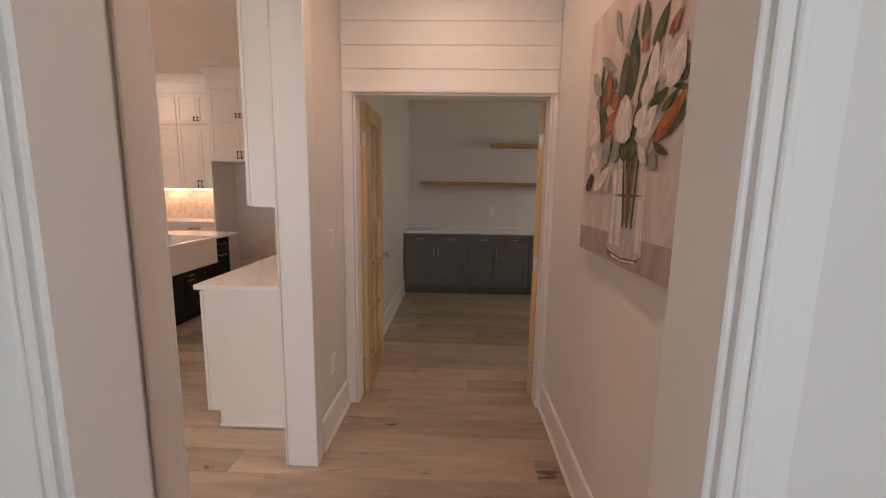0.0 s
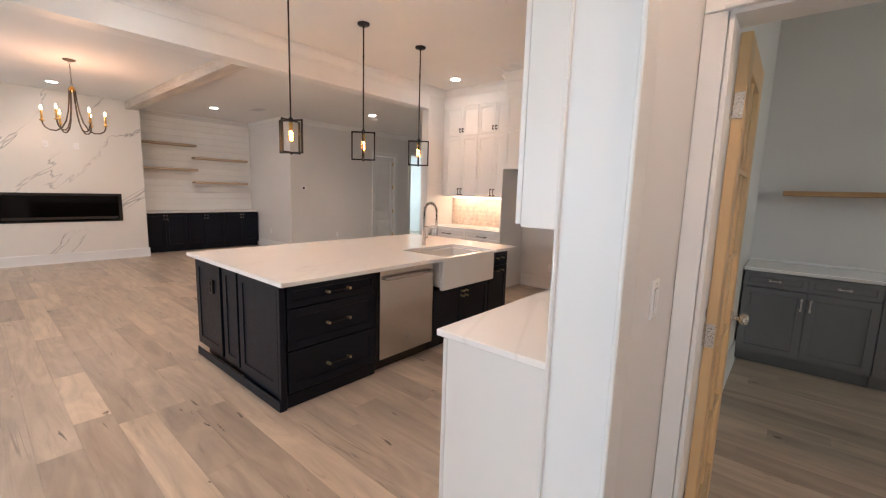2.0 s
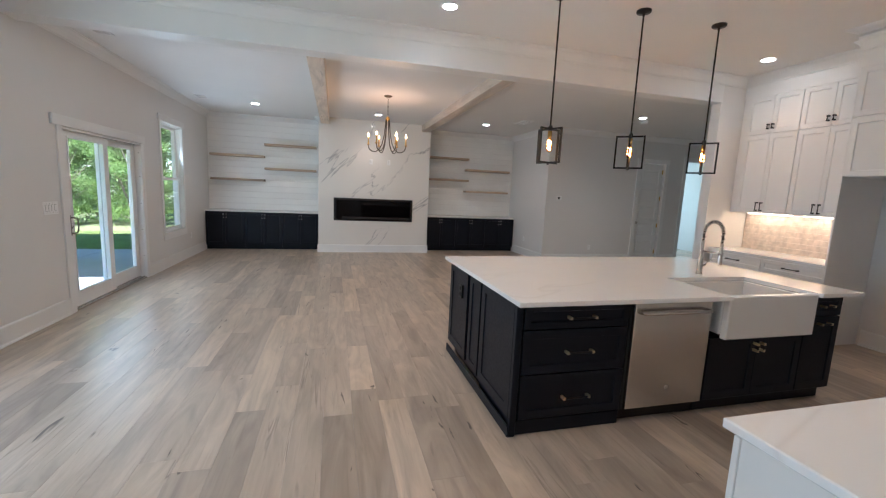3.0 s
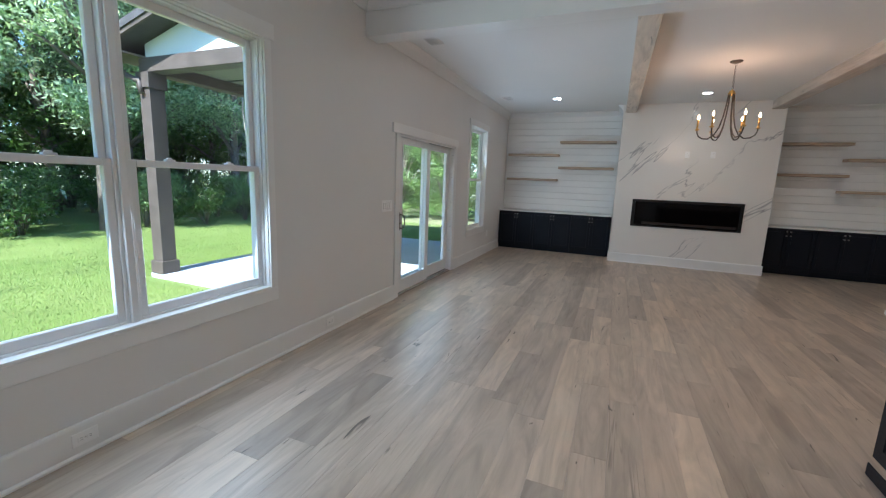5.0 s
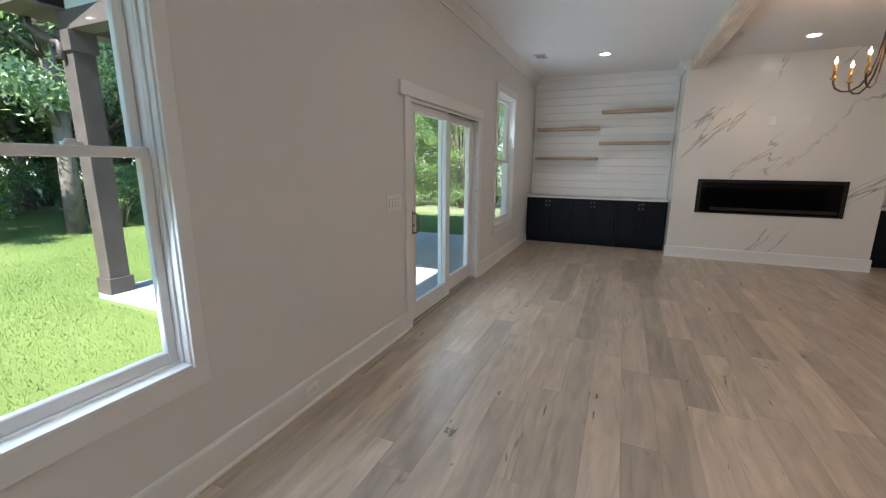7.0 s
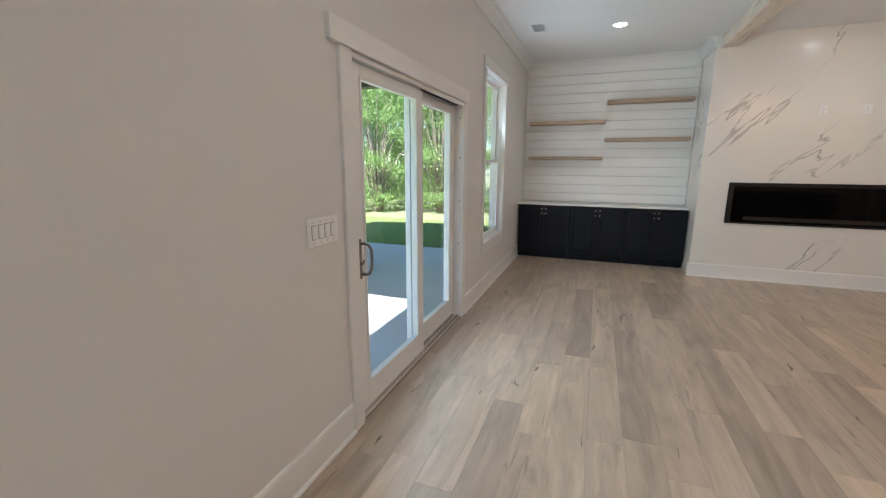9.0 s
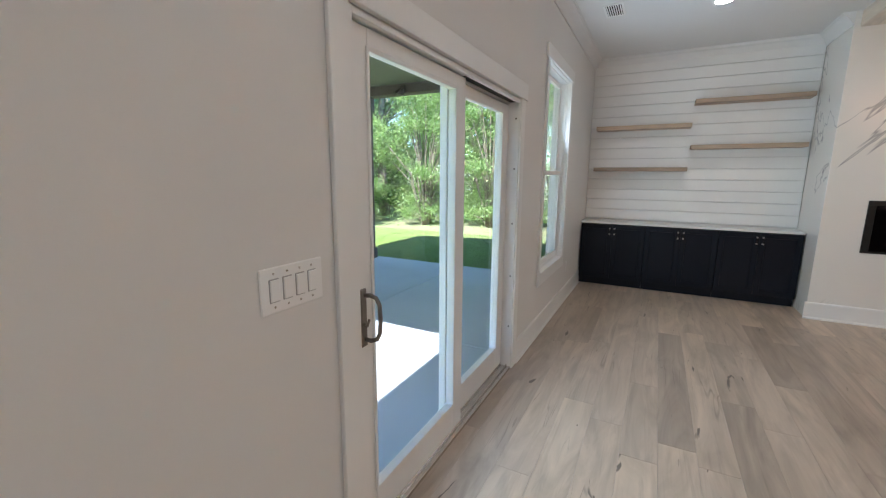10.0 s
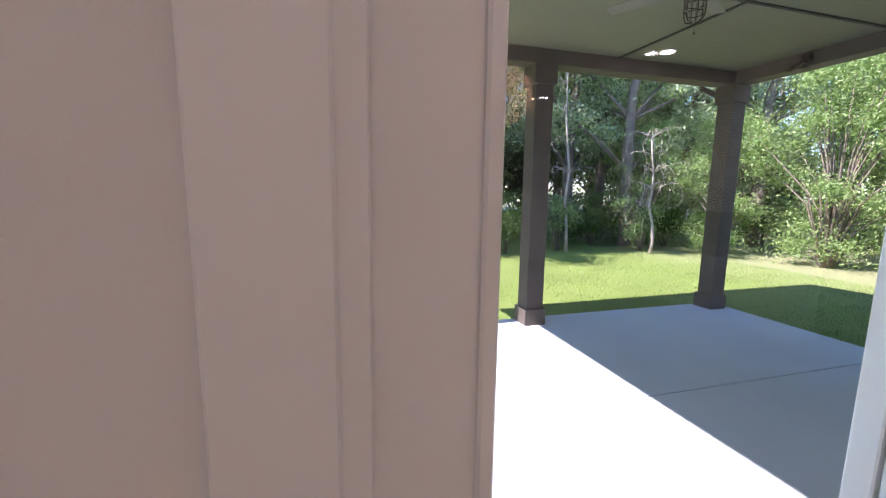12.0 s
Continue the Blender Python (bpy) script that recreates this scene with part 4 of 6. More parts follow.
cabinet("fridge_cabinet", m, 0.94, 0.665, 1.87, 2.96, two_doors(0.94, 1.875, 2.46, 1.97, 0.1) + two_doors(0.94, 2.475, 2.955, 2.56, 0.05), CAB_WHITE, "deep white cabinet above the empty fridge alcove", BLACK_METAL, 0)
solid("alcove_panel", boxes((-3.472, -3.452, 6.77, 7.447, 0, 2.96), c=0.002), CAB_WHITE, "white side panel of the empty fridge alcove", "cabinet panel", "alcove panels")
solid("alcove_panel", boxes((-2.508, -2.485, 6.77, 7.447, 0, 2.96), c=0.002), CAB_WHITE, "white side panel of the empty fridge alcove", "cabinet panel", "alcove panels")
bm = bmesh.new()
run_profile(bm, (-4.967, 7.12, 3.247), (-3.47, 7.12, 3.247), (0, -1, 0), CROWN)
run_profile(bm, (-3.47, 6.78, 3.247), (-2.485, 6.78, 3.247), (0, -1, 0), CROWN)
run_profile(bm, (-3.47, 6.78, 3.247), (-3.47, 7.12, 3.247), (-1, 0, 0), CROWN)
box(bm, -4.967, -3.47, 7.12, 7.447, 2.962, 3.247, 0.002)
box(bm, -3.47, -2.485, 6.78, 7.447, 2.962, 3.247, 0.002)
solid("crown_moulding", bm, CAB_WHITE, "white crown along the kitchen cabinet tops", "moulding")
splash = thing("backsplash", (-4.2, 7.447, 0.92), "beige marble subway tile backsplash under warm light", "backsplash", "", "structure")
for r in range(7):
    for k in range(-1, 10):
        a = -4.965 + k * 0.155 + (0.0775 if r % 2 else 0)
        a0, a1 = max(a, -4.965), min(a + 0.1538, -3.476)
        if a1 - a0 < 0.03:
            continue
        part("tile", boxes((a0, a1, 7.438, 7.449, 0.917 + r * 0.0735, 0.917 + r * 0.0735 + 0.0723), c=0.001), TILE, splash)
for x in (-4.54, -3.84):
    s = solid("under_cabinet_light", boxes((x - 0.28, x + 0.28, 7.3, 7.33, 1.418, 1.43), c=0.002), STRIP, "warm lit strip under the wall cabinets", "light strip", "under-cabinet lights")
    area_lamp("strip_glow", (x, 7.31, 1.412), (x, 7.33, 0.9), 0.5, 0.03, 0.26, (1.0, 0.62, 0.34))

# ---- ceiling cans, vents, smoke alarm ----
def can_light(x, y, top, watts, color):
    c = thing("recessed_light", (x, y, top), "white recessed ceiling downlight, switched on", "ceiling light", "recessed lights")
    bm = bmesh.new()
    lathe(bm, (x, y, top), [(0.085, -0.001), (0.085, -0.006), (0.078, -0.009), (0.066, -0.007), (0.066, -0.001)], 28)
    part("trim_ring", bm, PLASTIC, c)
    bm = bmesh.new()
    lathe(bm, (x, y, top), [(0.064, -0.003), (0.064, -0.008), (0.01, -0.009)], 24)
    part("diffuser", bm, LAMP_WHITE, c, "glowing round diffuser")
    spot_lamp("can_glow", (x, y, top - 0.02), watts, color)
    return c


for x, y in ((-9.33, 0.1), (-5.5, 0.1), (-5.5, 2.52), (-9.33, 2.5), (-9.33, 4.93), (-5.5, 4.93), (-7.1, 7.25)):
    can_light(x, y, LIVING_TOP, 22.0 if y > 7 else 8.0 if y > 4 else 6.0 if x < -9 else 4.0, SOFT_WHITE)
for x, y in ((-4.28, 6.57), (-4.28, 2.65), (-1.7, 6.57), (-1.7, 2.65), (0.35, 2.2)):
    can_light(x, y, KITCHEN_TOP, 19 if x > 0 else 17 if y < 6 else 6, (1.0, 0.64, 0.41))


def ceiling_vent(x, y, top, a, b):
    v = thing("ceiling_vent", (x, y, top), "white louvred ceiling air vent", "air vent", "ceiling vents")
    part("frame", boxes((x - a, x + a, y - b, y - b + 0.02, top - 0.008, top), (x - a, x + a, y + b - 0.02, y + b, top - 0.008, top), (x - a, x - a + 0.02, y - b + 0.02, y + b - 0.02, top - 0.008, top), (x + a - 0.02, x + a, y - b + 0.02, y + b - 0.02, top - 0.008, top), c=0.002), PLASTIC, v)
    part("backing", boxes((x - a + 0.02, x + a - 0.02, y - b + 0.02, y + b - 0.02, top - 0.003, top - 0.001)), DARK_GAP, v)
    n = 7
    for k in range(n):
        yy = y - b + 0.03 + k * (2 * b - 0.06) / (n - 1)
        part("slat", boxes((x - a + 0.02, x + a - 0.02, yy - 0.005, yy + 0.004, top - 0.009, top - 0.003)), PLASTIC, v)


for x, y, top, a, b in ((-9.13, -0.8, LIVING_TOP, 0.16, 0.09), (-5.75, -0.84, LIVING_TOP, 0.16, 0.09), (-8.67, 5.54, LIVING_TOP, 0.25, 0.12), (-3.25, 6.5, KITCHEN_TOP, 0.18, 0.1)):
    ceiling_vent(x, y, top, a, b)
bm = bmesh.new()
lathe(bm, (-7.4, 7.55, LIVING_TOP), [(0.065, 0), (0.065, -0.02), (0.055, -0.035), (0.02, -0.038)], 24)
solid("smoke_alarm", bm, PLASTIC, "round white smoke alarm on the ceiling", "smoke alarm")

# ---- chandelier ----
CX, CY = -7.48, 2.48
ch = thing("chandelier", (CX, CY, LIVING_TOP), "dark bronze six-arm chandelier with lit candle bulbs", "chandelier")
bm = bmesh.new()
lathe(bm, (CX, CY, LIVING_TOP), [(0.07, 0), (0.068, -0.012), (0.04, -0.024), (0.008, -0.03)], 24)
part("canopy", bm, BRONZE, ch)
for k in range(9):
    bm = bmesh.new()
    z = LIVING_TOP - 0.04 - k * 0.034
    ring = [(CX + (0.009 * math.cos(a) if k % 2 else 0), CY + (0 if k % 2 else 0.009 * math.cos(a)), z + 0.02 * math.sin(a)) for a in [i * 6.2832 / 10 for i in range(11)]]
    tube(bm, ring, 0.0022, 5)
    part("chain_link", bm, BRONZE, ch)
bm = bmesh.new()
lathe(bm, (CX, CY, 2.69), [(0.012, -0.02), (0.03, -0.005), (0.045, 0.012), (0.03, 0.02), (0.034, 0.03), (0.02, 0.042), (0.006, 0.06)], 18)
part("hub", bm, BRASS, ch, "aged gold leaf-shaped hub")
for k in range(6):
    a = 0.35 + k * math.pi / 3
    u = Vector((math.cos(a), math.sin(a), 0))
    o = Vector((CX, CY, 0))
    arm_pts = [o + u * r + Vector((0, 0, z)) for r, z in ((0.03, 2.69), (0.04, 2.55), (0.055, 2.42), (0.085, 2.29), (0.13, 2.2), (0.19, 2.155), (0.25, 2.16), (0.295, 2.19), (0.315, 2.235), (0.318, 2.27))]
    bm = bmesh.new()
    tube(bm, arm_pts, 0.0085, 8)
    arm = part("arm", bm, BRONZE, ch)
    e = o + u * 0.318
    bm = bmesh.new()
    lathe(bm, (e.x, e.y, 2.26), [(0.006, 0), (0.026, 0.01), (0.028, 0.018), (0.012, 0.022), (0.014, 0.04)], 14)
    part("drip_cup", bm, BRASS, arm, "aged gold drip cup")
    bm = bmesh.new()
    lathe(bm, (e.x, e.y, 2.3), [(0.011, 0), (0.011, 0.1)], 12)
    part("candle_sleeve", bm, BRASS, arm, "gold candle sleeve")
    bm = bmesh.new()
    lathe(bm, (e.x, e.y, 2.4), [(0.007, 0), (0.0135, 0.016), (0.012, 0.031), (0.005, 0.05), (0.001, 0.064)], 12)
    part("bulb", bm, FLAME, arm, "lit flame-shaped bulb")
point_lamp("chandelier_glow", (CX, CY, 2.47), 7, (1.0, 0.56, 0.32), 0.3)

# ---- outlets and switches ----
def wall_plate(name, m, w, h, gangs, kind, label):
    """A plate on the plane y=0 of m, facing -y."""
    p = thing(name, m.translation, label, name.replace("_", " "))
    part("plate", moved(boxes((-w / 2, w / 2, -0.007, 0, -h / 2, h / 2), c=0.003), m), PLASTIC, p)
    for g in range(gangs):
        x = (g - (gangs - 1) / 2) * 0.0465
        if kind == "rocker":
            # surround coloured grey so its rim reads as the paddle's shadow gap
            r = part("rocker", moved(boxes((x - 0.0175, x + 0.0175, -0.0085, -0.004, -0.034, 0.034), c=0.0015), m), GAP_SHADE, p)
            part("paddle", moved(boxes((x - 0.0155, x + 0.0155, -0.0125, -0.008, -0.031, 0.031), c=0.002), m), PLASTIC, r)
        else:
            for z in (-0.02, 0.02):
                r = part("socket", moved(boxes((x - 0.014, x + 0.014, -0.0095, -0.005, z - 0.014, z + 0.014), c=0.004), m), PLASTIC, p)
                part("slots", moved(boxes((x - 0.007, x - 0.005, -0.0098, -0.009, z - 0.003, z + 0.007), (x + 0.005, x + 0.007, -0.0098, -0.009, z - 0.003, z + 0.007)), m), DARK_GAP, r)
        for z in ((-0.048, 0.048) if kind == "rocker" else (0,)):
            bm = bmesh.new()
            lathe(bm, (x, 0, z), [(0.0035, -0.006), (0.0035, -0.0082), (0.001, -0.0085)], 10, "y")
            part("screw", moved(bm, m), NICKEL, p)
    return p


NORTH = pose(0, 0, 0, 0, 0, 180)
EAST = pose(0, 0, 0, 0, 0, 90)
WEST = pose(0, 0, 0, 0, 0, -90)
wall_plate("light_switch", Matrix.Translation((-5.405, -1.2, 1.181)) @ NORTH, 0.23, 0.132, 4, "rocker", "white four-gang rocker switch beside the sliding door")
wall_plate("power_outlet", Matrix.Translation((-4.325, -1.184, 0.1)) @ NORTH @ pose(0, 0, 0, 0, 90, 0), 0.075, 0.118, 1, "outlet", "white outlet laid sideways in the baseboard")
wall_plate("power_outlet", Matrix.Translation((-2.3, -1.184, 0.1)) @ NORTH @ pose(0, 0, 0, 0, 90, 0), 0.075, 0.118, 1, "outlet", "white outlet laid sideways in the baseboard")
wall_plate("power_outlet", Matrix.Translation((-9.6, -1.2, 0.42)) @ NORTH, 0.072, 0.116, 1, "outlet", "white wall outlet beside the window")
for yy in (2.44, 2.85):
    wall_plate("power_outlet", Matrix.Translation((-10.18, yy, 2.145)) @ EAST, 0.075, 0.118, 1, "outlet", "white outlet high on the marble fireplace wall")
wall_plate("light_switch", Matrix.Translation((-0.35, 2.77, 1.2)) @ EAST, 0.075, 0.12, 1, "rocker", "white rocker switch in the passage")
wall_plate("power_outlet", Matrix.Translation((-0.35, 2.76, 0.43)) @ EAST, 0.075, 0.118, 1, "outlet", "white wall outlet in the passage")
wall_plate("power_outlet", Matrix.Translation((0.95, 6.72, 1.17)), 0.075, 0.118, 1, "outlet", "white outlet above the pantry worktop")
wall_plate("power_outlet", Matrix.Translation((-9.9, 6.35, 0.42)), 0.072, 0.116, 1, "outlet", "white wall outlet beside the built-in cabinets")
wall_plate("power_outlet", Matrix.Translation((-8.9, 7.6, 0.35)) @ EAST, 0.072, 0.116, 1, "outlet", "white wall outlet on the hall wall")
wall_plate("power_outlet", Matrix.Translation((-2.9, 7.45, 0.35)), 0.09, 0.12, 1, "outlet", "outlet in the empty fridge alcove")
th = thing("thermostat", (-8.9, 6.68, 1.5), "small white thermostat with a dark display", "thermostat")
part("plate", boxes((-8.9, -8.88, 6.62, 6.74, 1.455, 1.55), c=0.004), PLASTIC, th)
part("display", boxes((-8.88, -8.877, 6.64, 6.69, 1.475, 1.53)), DARK_GAP, th, "dark square display")

# ---- pantry ----
def french_door(hinge_x, swing):
    """A ten-light pine door standing open at right angles; swing is the side its face turns to."""
    x0, x1 = (hinge_x, hinge_x + 0.036) if swing > 0 else (hinge_x - 0.036, hinge_x)
    y0, y1, z0, z1 = 3.2, 3.79, 0.012, 2.07
    d = thing("french_door", (hinge_x, y0, 0), "natural pine French door with glass lights, standing open", "door", "pantry doors")
    part("stile", boxes((x0, x1, y0, y0 + 0.1, z0, z1), c=0.003), DOOR_PINE, d)
    part("stile", boxes((x0, x1, y1 - 0.1, y1, z0, z1), c=0.003), DOOR_PINE, d)
    part("bottom_rail", boxes((x0, x1, y0 + 0.1, y1 - 0.1, z0, z0 + 0.22), c=0.003), DOOR_PINE, d)
    part("top_rail", boxes((x0, x1, y0 + 0.1, y1 - 0.1, z1 - 0.11, z1), c=0.003), DOOR_PINE, d)
    a, b = z0 + 0.22, z1 - 0.11
    part("glazing_bar", boxes((x0 + 0.006, x1 - 0.006, (y0 + y1) / 2 - 0.011, (y0 + y1) / 2 + 0.011, a, b), c=0.003), DOOR_PINE, d)
    for k in range(1, 5):
        z = a + (b - a) * k / 5
        part("glazing_bar", boxes((x0 + 0.004, x1 - 0.004, y0 + 0.1, y1 - 0.1, z - 0.011, z + 0.011), c=0.003), DOOR_PINE, d)
    for k in range(5):
        for y in (y0 + 0.1, (y0 + y1) / 2):
            pane = part("pane", boxes(((x0 + x1) / 2 - 0.002, (x0 + x1) / 2 + 0.002, y, y + (y1 - y0) / 2 - 0.1, a + (b - a) * k / 5, a + (b - a) * (k + 1) / 5)), GLASS, d)
            pane.visible_shadow = False
    hx_ = x0 - 0.001 if swing > 0 else x1 + 0.001
    for z in (0.24, 1.0, 1.83):
        part("hinge", boxes((x0 + 0.002, x1 - 0.002, y0 - 0.004, y0 + 0.001, z - 0.045, z + 0.045), (min(hx_, hx_ - 0.012 * swing), max(hx_, hx_ - 0.012 * swing), y0 - 0.008, y0 + 0.004, z - 0.047, z + 0.047), c=0.002), NICKEL, d, "satin nickel hinge")
    for s in (-1, 1):
        bm = bmesh.new()
        bx0 = x1 if s > 0 else x0
        lathe(bm, (bx0, y1 - 0.06, 0.96), [(0.028, 0), (0.028, 0.006 * s), (0.011, 0.01 * s), (0.01, 0.03 * s), (0.024, 0.04 * s), (0.028, 0.052 * s), (0.02, 0.064 * s), (0.004, 0.067 * s)], 18, "x")
        part("door_knob", bm, NICKEL, d, "satin nickel round knob")
    return d


french_door(-0.258, 1)
french_door(0.966, -1).rotation_euler = (0, 0, radians(-32))

PY = 6.12
x_at = -0.335
for wdt, fr in ((0.905, "doors"), (0.86, "doors"), (0.76, "drawers"), (0.86, "doors")):
    w = wdt - 0.002
    if fr == "doors":
        h = w / 2
        fronts = [("drawer", 0.004, h - 0.002, 0.735, 0.862, [(h / 2, 0.8, 0.07, False)]), ("drawer", h + 0.002, w - 0.004, 0.735, 0.862, [(h * 1.5, 0.8, 0.07, False)])] + two_doors(w, 0.125, 0.725, 0.62, 0.09)
    else:
        fronts = [("drawer", 0.004, w - 0.004, 0.735, 0.862, [(w / 2, 0.8, 0.2, False)]), ("drawer", 0.004, w - 0.004, 0.44, 0.725, [(w / 2, 0.585, 0.2, False)]), ("drawer", 0.004, w - 0.004, 0.125, 0.43, [(w / 2, 0.28, 0.2, False)])]
    cabinet("base_cabinet", Matrix.Translation((x_at, PY, 0)), w, 0.59, 0, 0.872, fronts, CAB_GREY, "grey shaker pantry cabinet with drawers and doors" if fr == "doors" else "grey shaker pantry cabinet with three drawers", NICKEL, 0.105, "pantry cabinets")
    x_at += wdt
solid("pantry_worktop", boxes((-0.345, 3.06, 6.09, 6.715, 0.874, 0.904), c=0.004), QUARTZ, "white quartz worktop on grey pantry cabinets", "worktop")
solid("pantry_upstand", boxes((-0.348, 3.06, 6.7, 6.716, 0.906, 0.93), c=0.002), QUARTZ, "low white upstand behind the pantry worktop", "upstand")
for x0, x1, z in ((-0.15, 1.755, 1.585), (1.86, 3.3, 1.585), (0.89, 3.3, 2.14)):
    floating_shelf(x0, x1, 6.45, 6.715, z, 0.045, SHELF_PINE, "honey-stained wooden floating shelf on the pantry wall", "pantry shelves")
pw = thing("window_4", (3.47, 5.4, 1.5), "white framed pantry window", "window", "", "structure")
part("window_frame", boxes((3.4, 3.56, 5.2, 5.24, 1.5, 2.2), (3.4, 3.56, 5.56, 5.6, 1.5, 2.2), (3.4, 3.56, 5.24, 5.56, 1.5, 1.54), (3.4, 3.56, 5.24, 5.56, 2.16, 2.2), c=0.003), TRIM, pw)

# ---- far door in the hall ----
hd = thing("door_2", (-8.97, 9.2, 0), "white five-panel interior door with brass hinges", "door", "", "structure")
part("slab", boxes((-9.0, -8.985, 8.85, 9.56, 0.01, 2.425)), TRIM, hd)
part("stile", boxes((-8.985, -8.955, 8.85, 8.95, 0.01, 2.425), c=0.002), TRIM, hd)
part("stile", boxes((-8.985, -8.955, 9.46, 9.56, 0.01, 2.425), c=0.002), TRIM, hd)
for z0, z1 in [(0.01, 0.2)] + [(0.54 + k * 0.435, 0.635 + k * 0.435) for k in range(4)] + [(2.28, 2.425)]:
    part("rail", boxes((-8.985, -8.955, 8.95, 9.46, z0, z1), c=0.002), TRIM, hd)
for k in range(5):
    z0 = 0.2 + k * 0.435
    part("panel", boxes((-8.985, -8.972, 8.99, 9.42, z0 + 0.04, z0 + 0.3), c=0.008), TRIM, hd)
for z in (0.25, 0.92, 1.6, 2.25):
    part("hinge", boxes((-8.956, -8.945, 9.53, 9.565, z - 0.05, z + 0.05), c=0.003), BRASS, hd, "brass hinge")
bm = bmesh.new()
lathe(bm, (-8.955, 8.9, 0.98), [(0.028, 0), (0.028, 0.008), (0.01, 0.012), (0.026, 0.045), (0.026, 0.055), (0.005, 0.066)], 16, "x")
part("door_knob", bm, NICKEL, hd, "nickel door knob")

# ---- painting ----
ART_Y0, ART_Y1, ART_Z0, ART_Z1, ART_X = 1.3, 2.315, 1.245, 2.225, 0.978


def art_paint(name, c1, c2, scale=9.0):
    m, t, p = nodes_of(name)
    n = noise_node(t, scale, 5, (1, 1.6, 0.7), None, 0.6, 1.0)
    t.links.new(ramp_node(t, n, [(0.35, c1), (0.65, c2)]), p.inputs["Base Color"])
    p.inputs["Roughness"].default_value = 0.6
    bump_node(t, n, 0.25, 0.003, p)
    return m


A_GROUND = art_paint("canvas_ground", (0.5, 0.43, 0.41), (0.7, 0.62, 0.6), 4)
A_TABLE = art_paint("canvas_table", (0.33, 0.27, 0.27), (0.43, 0.36, 0.36), 6)
A_WHITE = art_paint("petal_white", (0.62, 0.57, 0.55), (0.86, 0.83, 0.8), 22)
A_SHADE = art_paint("petal_shade", (0.5, 0.43, 0.42), (0.68, 0.6, 0.58), 22)
A_LEAF = art_paint("leaf_dark", (0.022, 0.032, 0.014), (0.1, 0.115, 0.05), 14)
A_SAGE = art_paint("leaf_sage", (0.2, 0.23, 0.19), (0.36, 0.38, 0.33), 20)
A_RUST = art_paint("petal_rust", (0.2, 0.05, 0.016), (0.46, 0.16, 0.055), 14)
A_MOSS = art_paint("leaf_moss", (0.06, 0.075, 0.03), (0.15, 0.17, 0.075), 18)
A_EMBER = art_paint("petal_ember", (0.34, 0.12, 0.04), (0.55, 0.24, 0.1), 18)
A_PALE = art_paint("canvas_light", (0.62, 0.54, 0.51), (0.78, 0.71, 0.68), 6)
A_SOFT = art_paint("petal_soft", (0.56, 0.5, 0.48), (0.72, 0.67, 0.64), 26)
A_VASE = art_paint("vase_glass", (0.42, 0.38, 0.43), (0.6, 0.55, 0.58), 12)
A_LINE = art_paint("vase_line", (0.06, 0.05, 0.06), (0.2, 0.18, 0.2), 30)
art = thing("painting", (1.0, (ART_Y0 + ART_Y1) / 2, ART_Z0), "unframed canvas painting of white tulips in a glass vase", "painting")
part("canvas", boxes((ART_X, 1.019, ART_Y0, ART_Y1, ART_Z0, ART_Z1), c=0.003), A_GROUND, art)
layer = [0]


def art_shape(name, ring, material):
    """A flat painted shape; ring in canvas units, u to the right and v down."""
    layer[0] += 1
    x = ART_X - 0.0004 - 0.00006 * layer[0]
    bm = bmesh.new()
    w, h = ART_Y1 - ART_Y0, ART_Z1 - ART_Z0
    ring = [(min(0.995, max(0.005, u)), min(0.995, max(0.005, v))) for u, v in ring]
    bm.faces.new([bm.verts.new((x, ART_Y1 - u * w, ART_Z1 - v * h)) for u, v in ring])
    ob = part(name, bm, material, art)
    return ob


def petal(u, v, du, dv, width, material, name="petal", bend=0.0):
    """A pointed oval from (u, v) along (du, dv)."""
    n, left, right = 9, [], []
    length = math.hypot(du, dv)
    nx, ny = -dv / length, du / length
    for k in range(n + 1):
        s = k / n
        wd = 1.3 * width * (math.sin(math.pi * min(1, s ** 0.8)) ** 0.75 if 0 < s < 1 else 0)
        c = bend * math.sin(math.pi * s)
        left.append((u + du * s + nx * (wd + c), v + dv * s + ny * (wd + c)))
        right.append((u + du * s + nx * (c - wd), v + dv * s + ny * (c - wd)))
    ring = left + right[-2:0:-1]
    art_shape(name, ring, material)
    if material in (A_WHITE, A_SHADE, A_LEAF, A_RUST) and width > 0.02:
        tone = {A_WHITE: A_SOFT, A_SHADE: A_WHITE, A_LEAF: A_MOSS, A_RUST: A_EMBER}[material]
        for k, off in enumerate((-0.45, 0.1, 0.5)):
            q = width * off
            petal(u + du * (0.14 + 0.1 * k) + nx * q * 0.6, v + dv * (0.14 + 0.1 * k) + ny * q * 0.6, du * (0.6 - 0.1 * k), dv * (0.6 - 0.1 * k), min(0.009, width * 0.14), tone, "brush_stroke", q * 0.5)


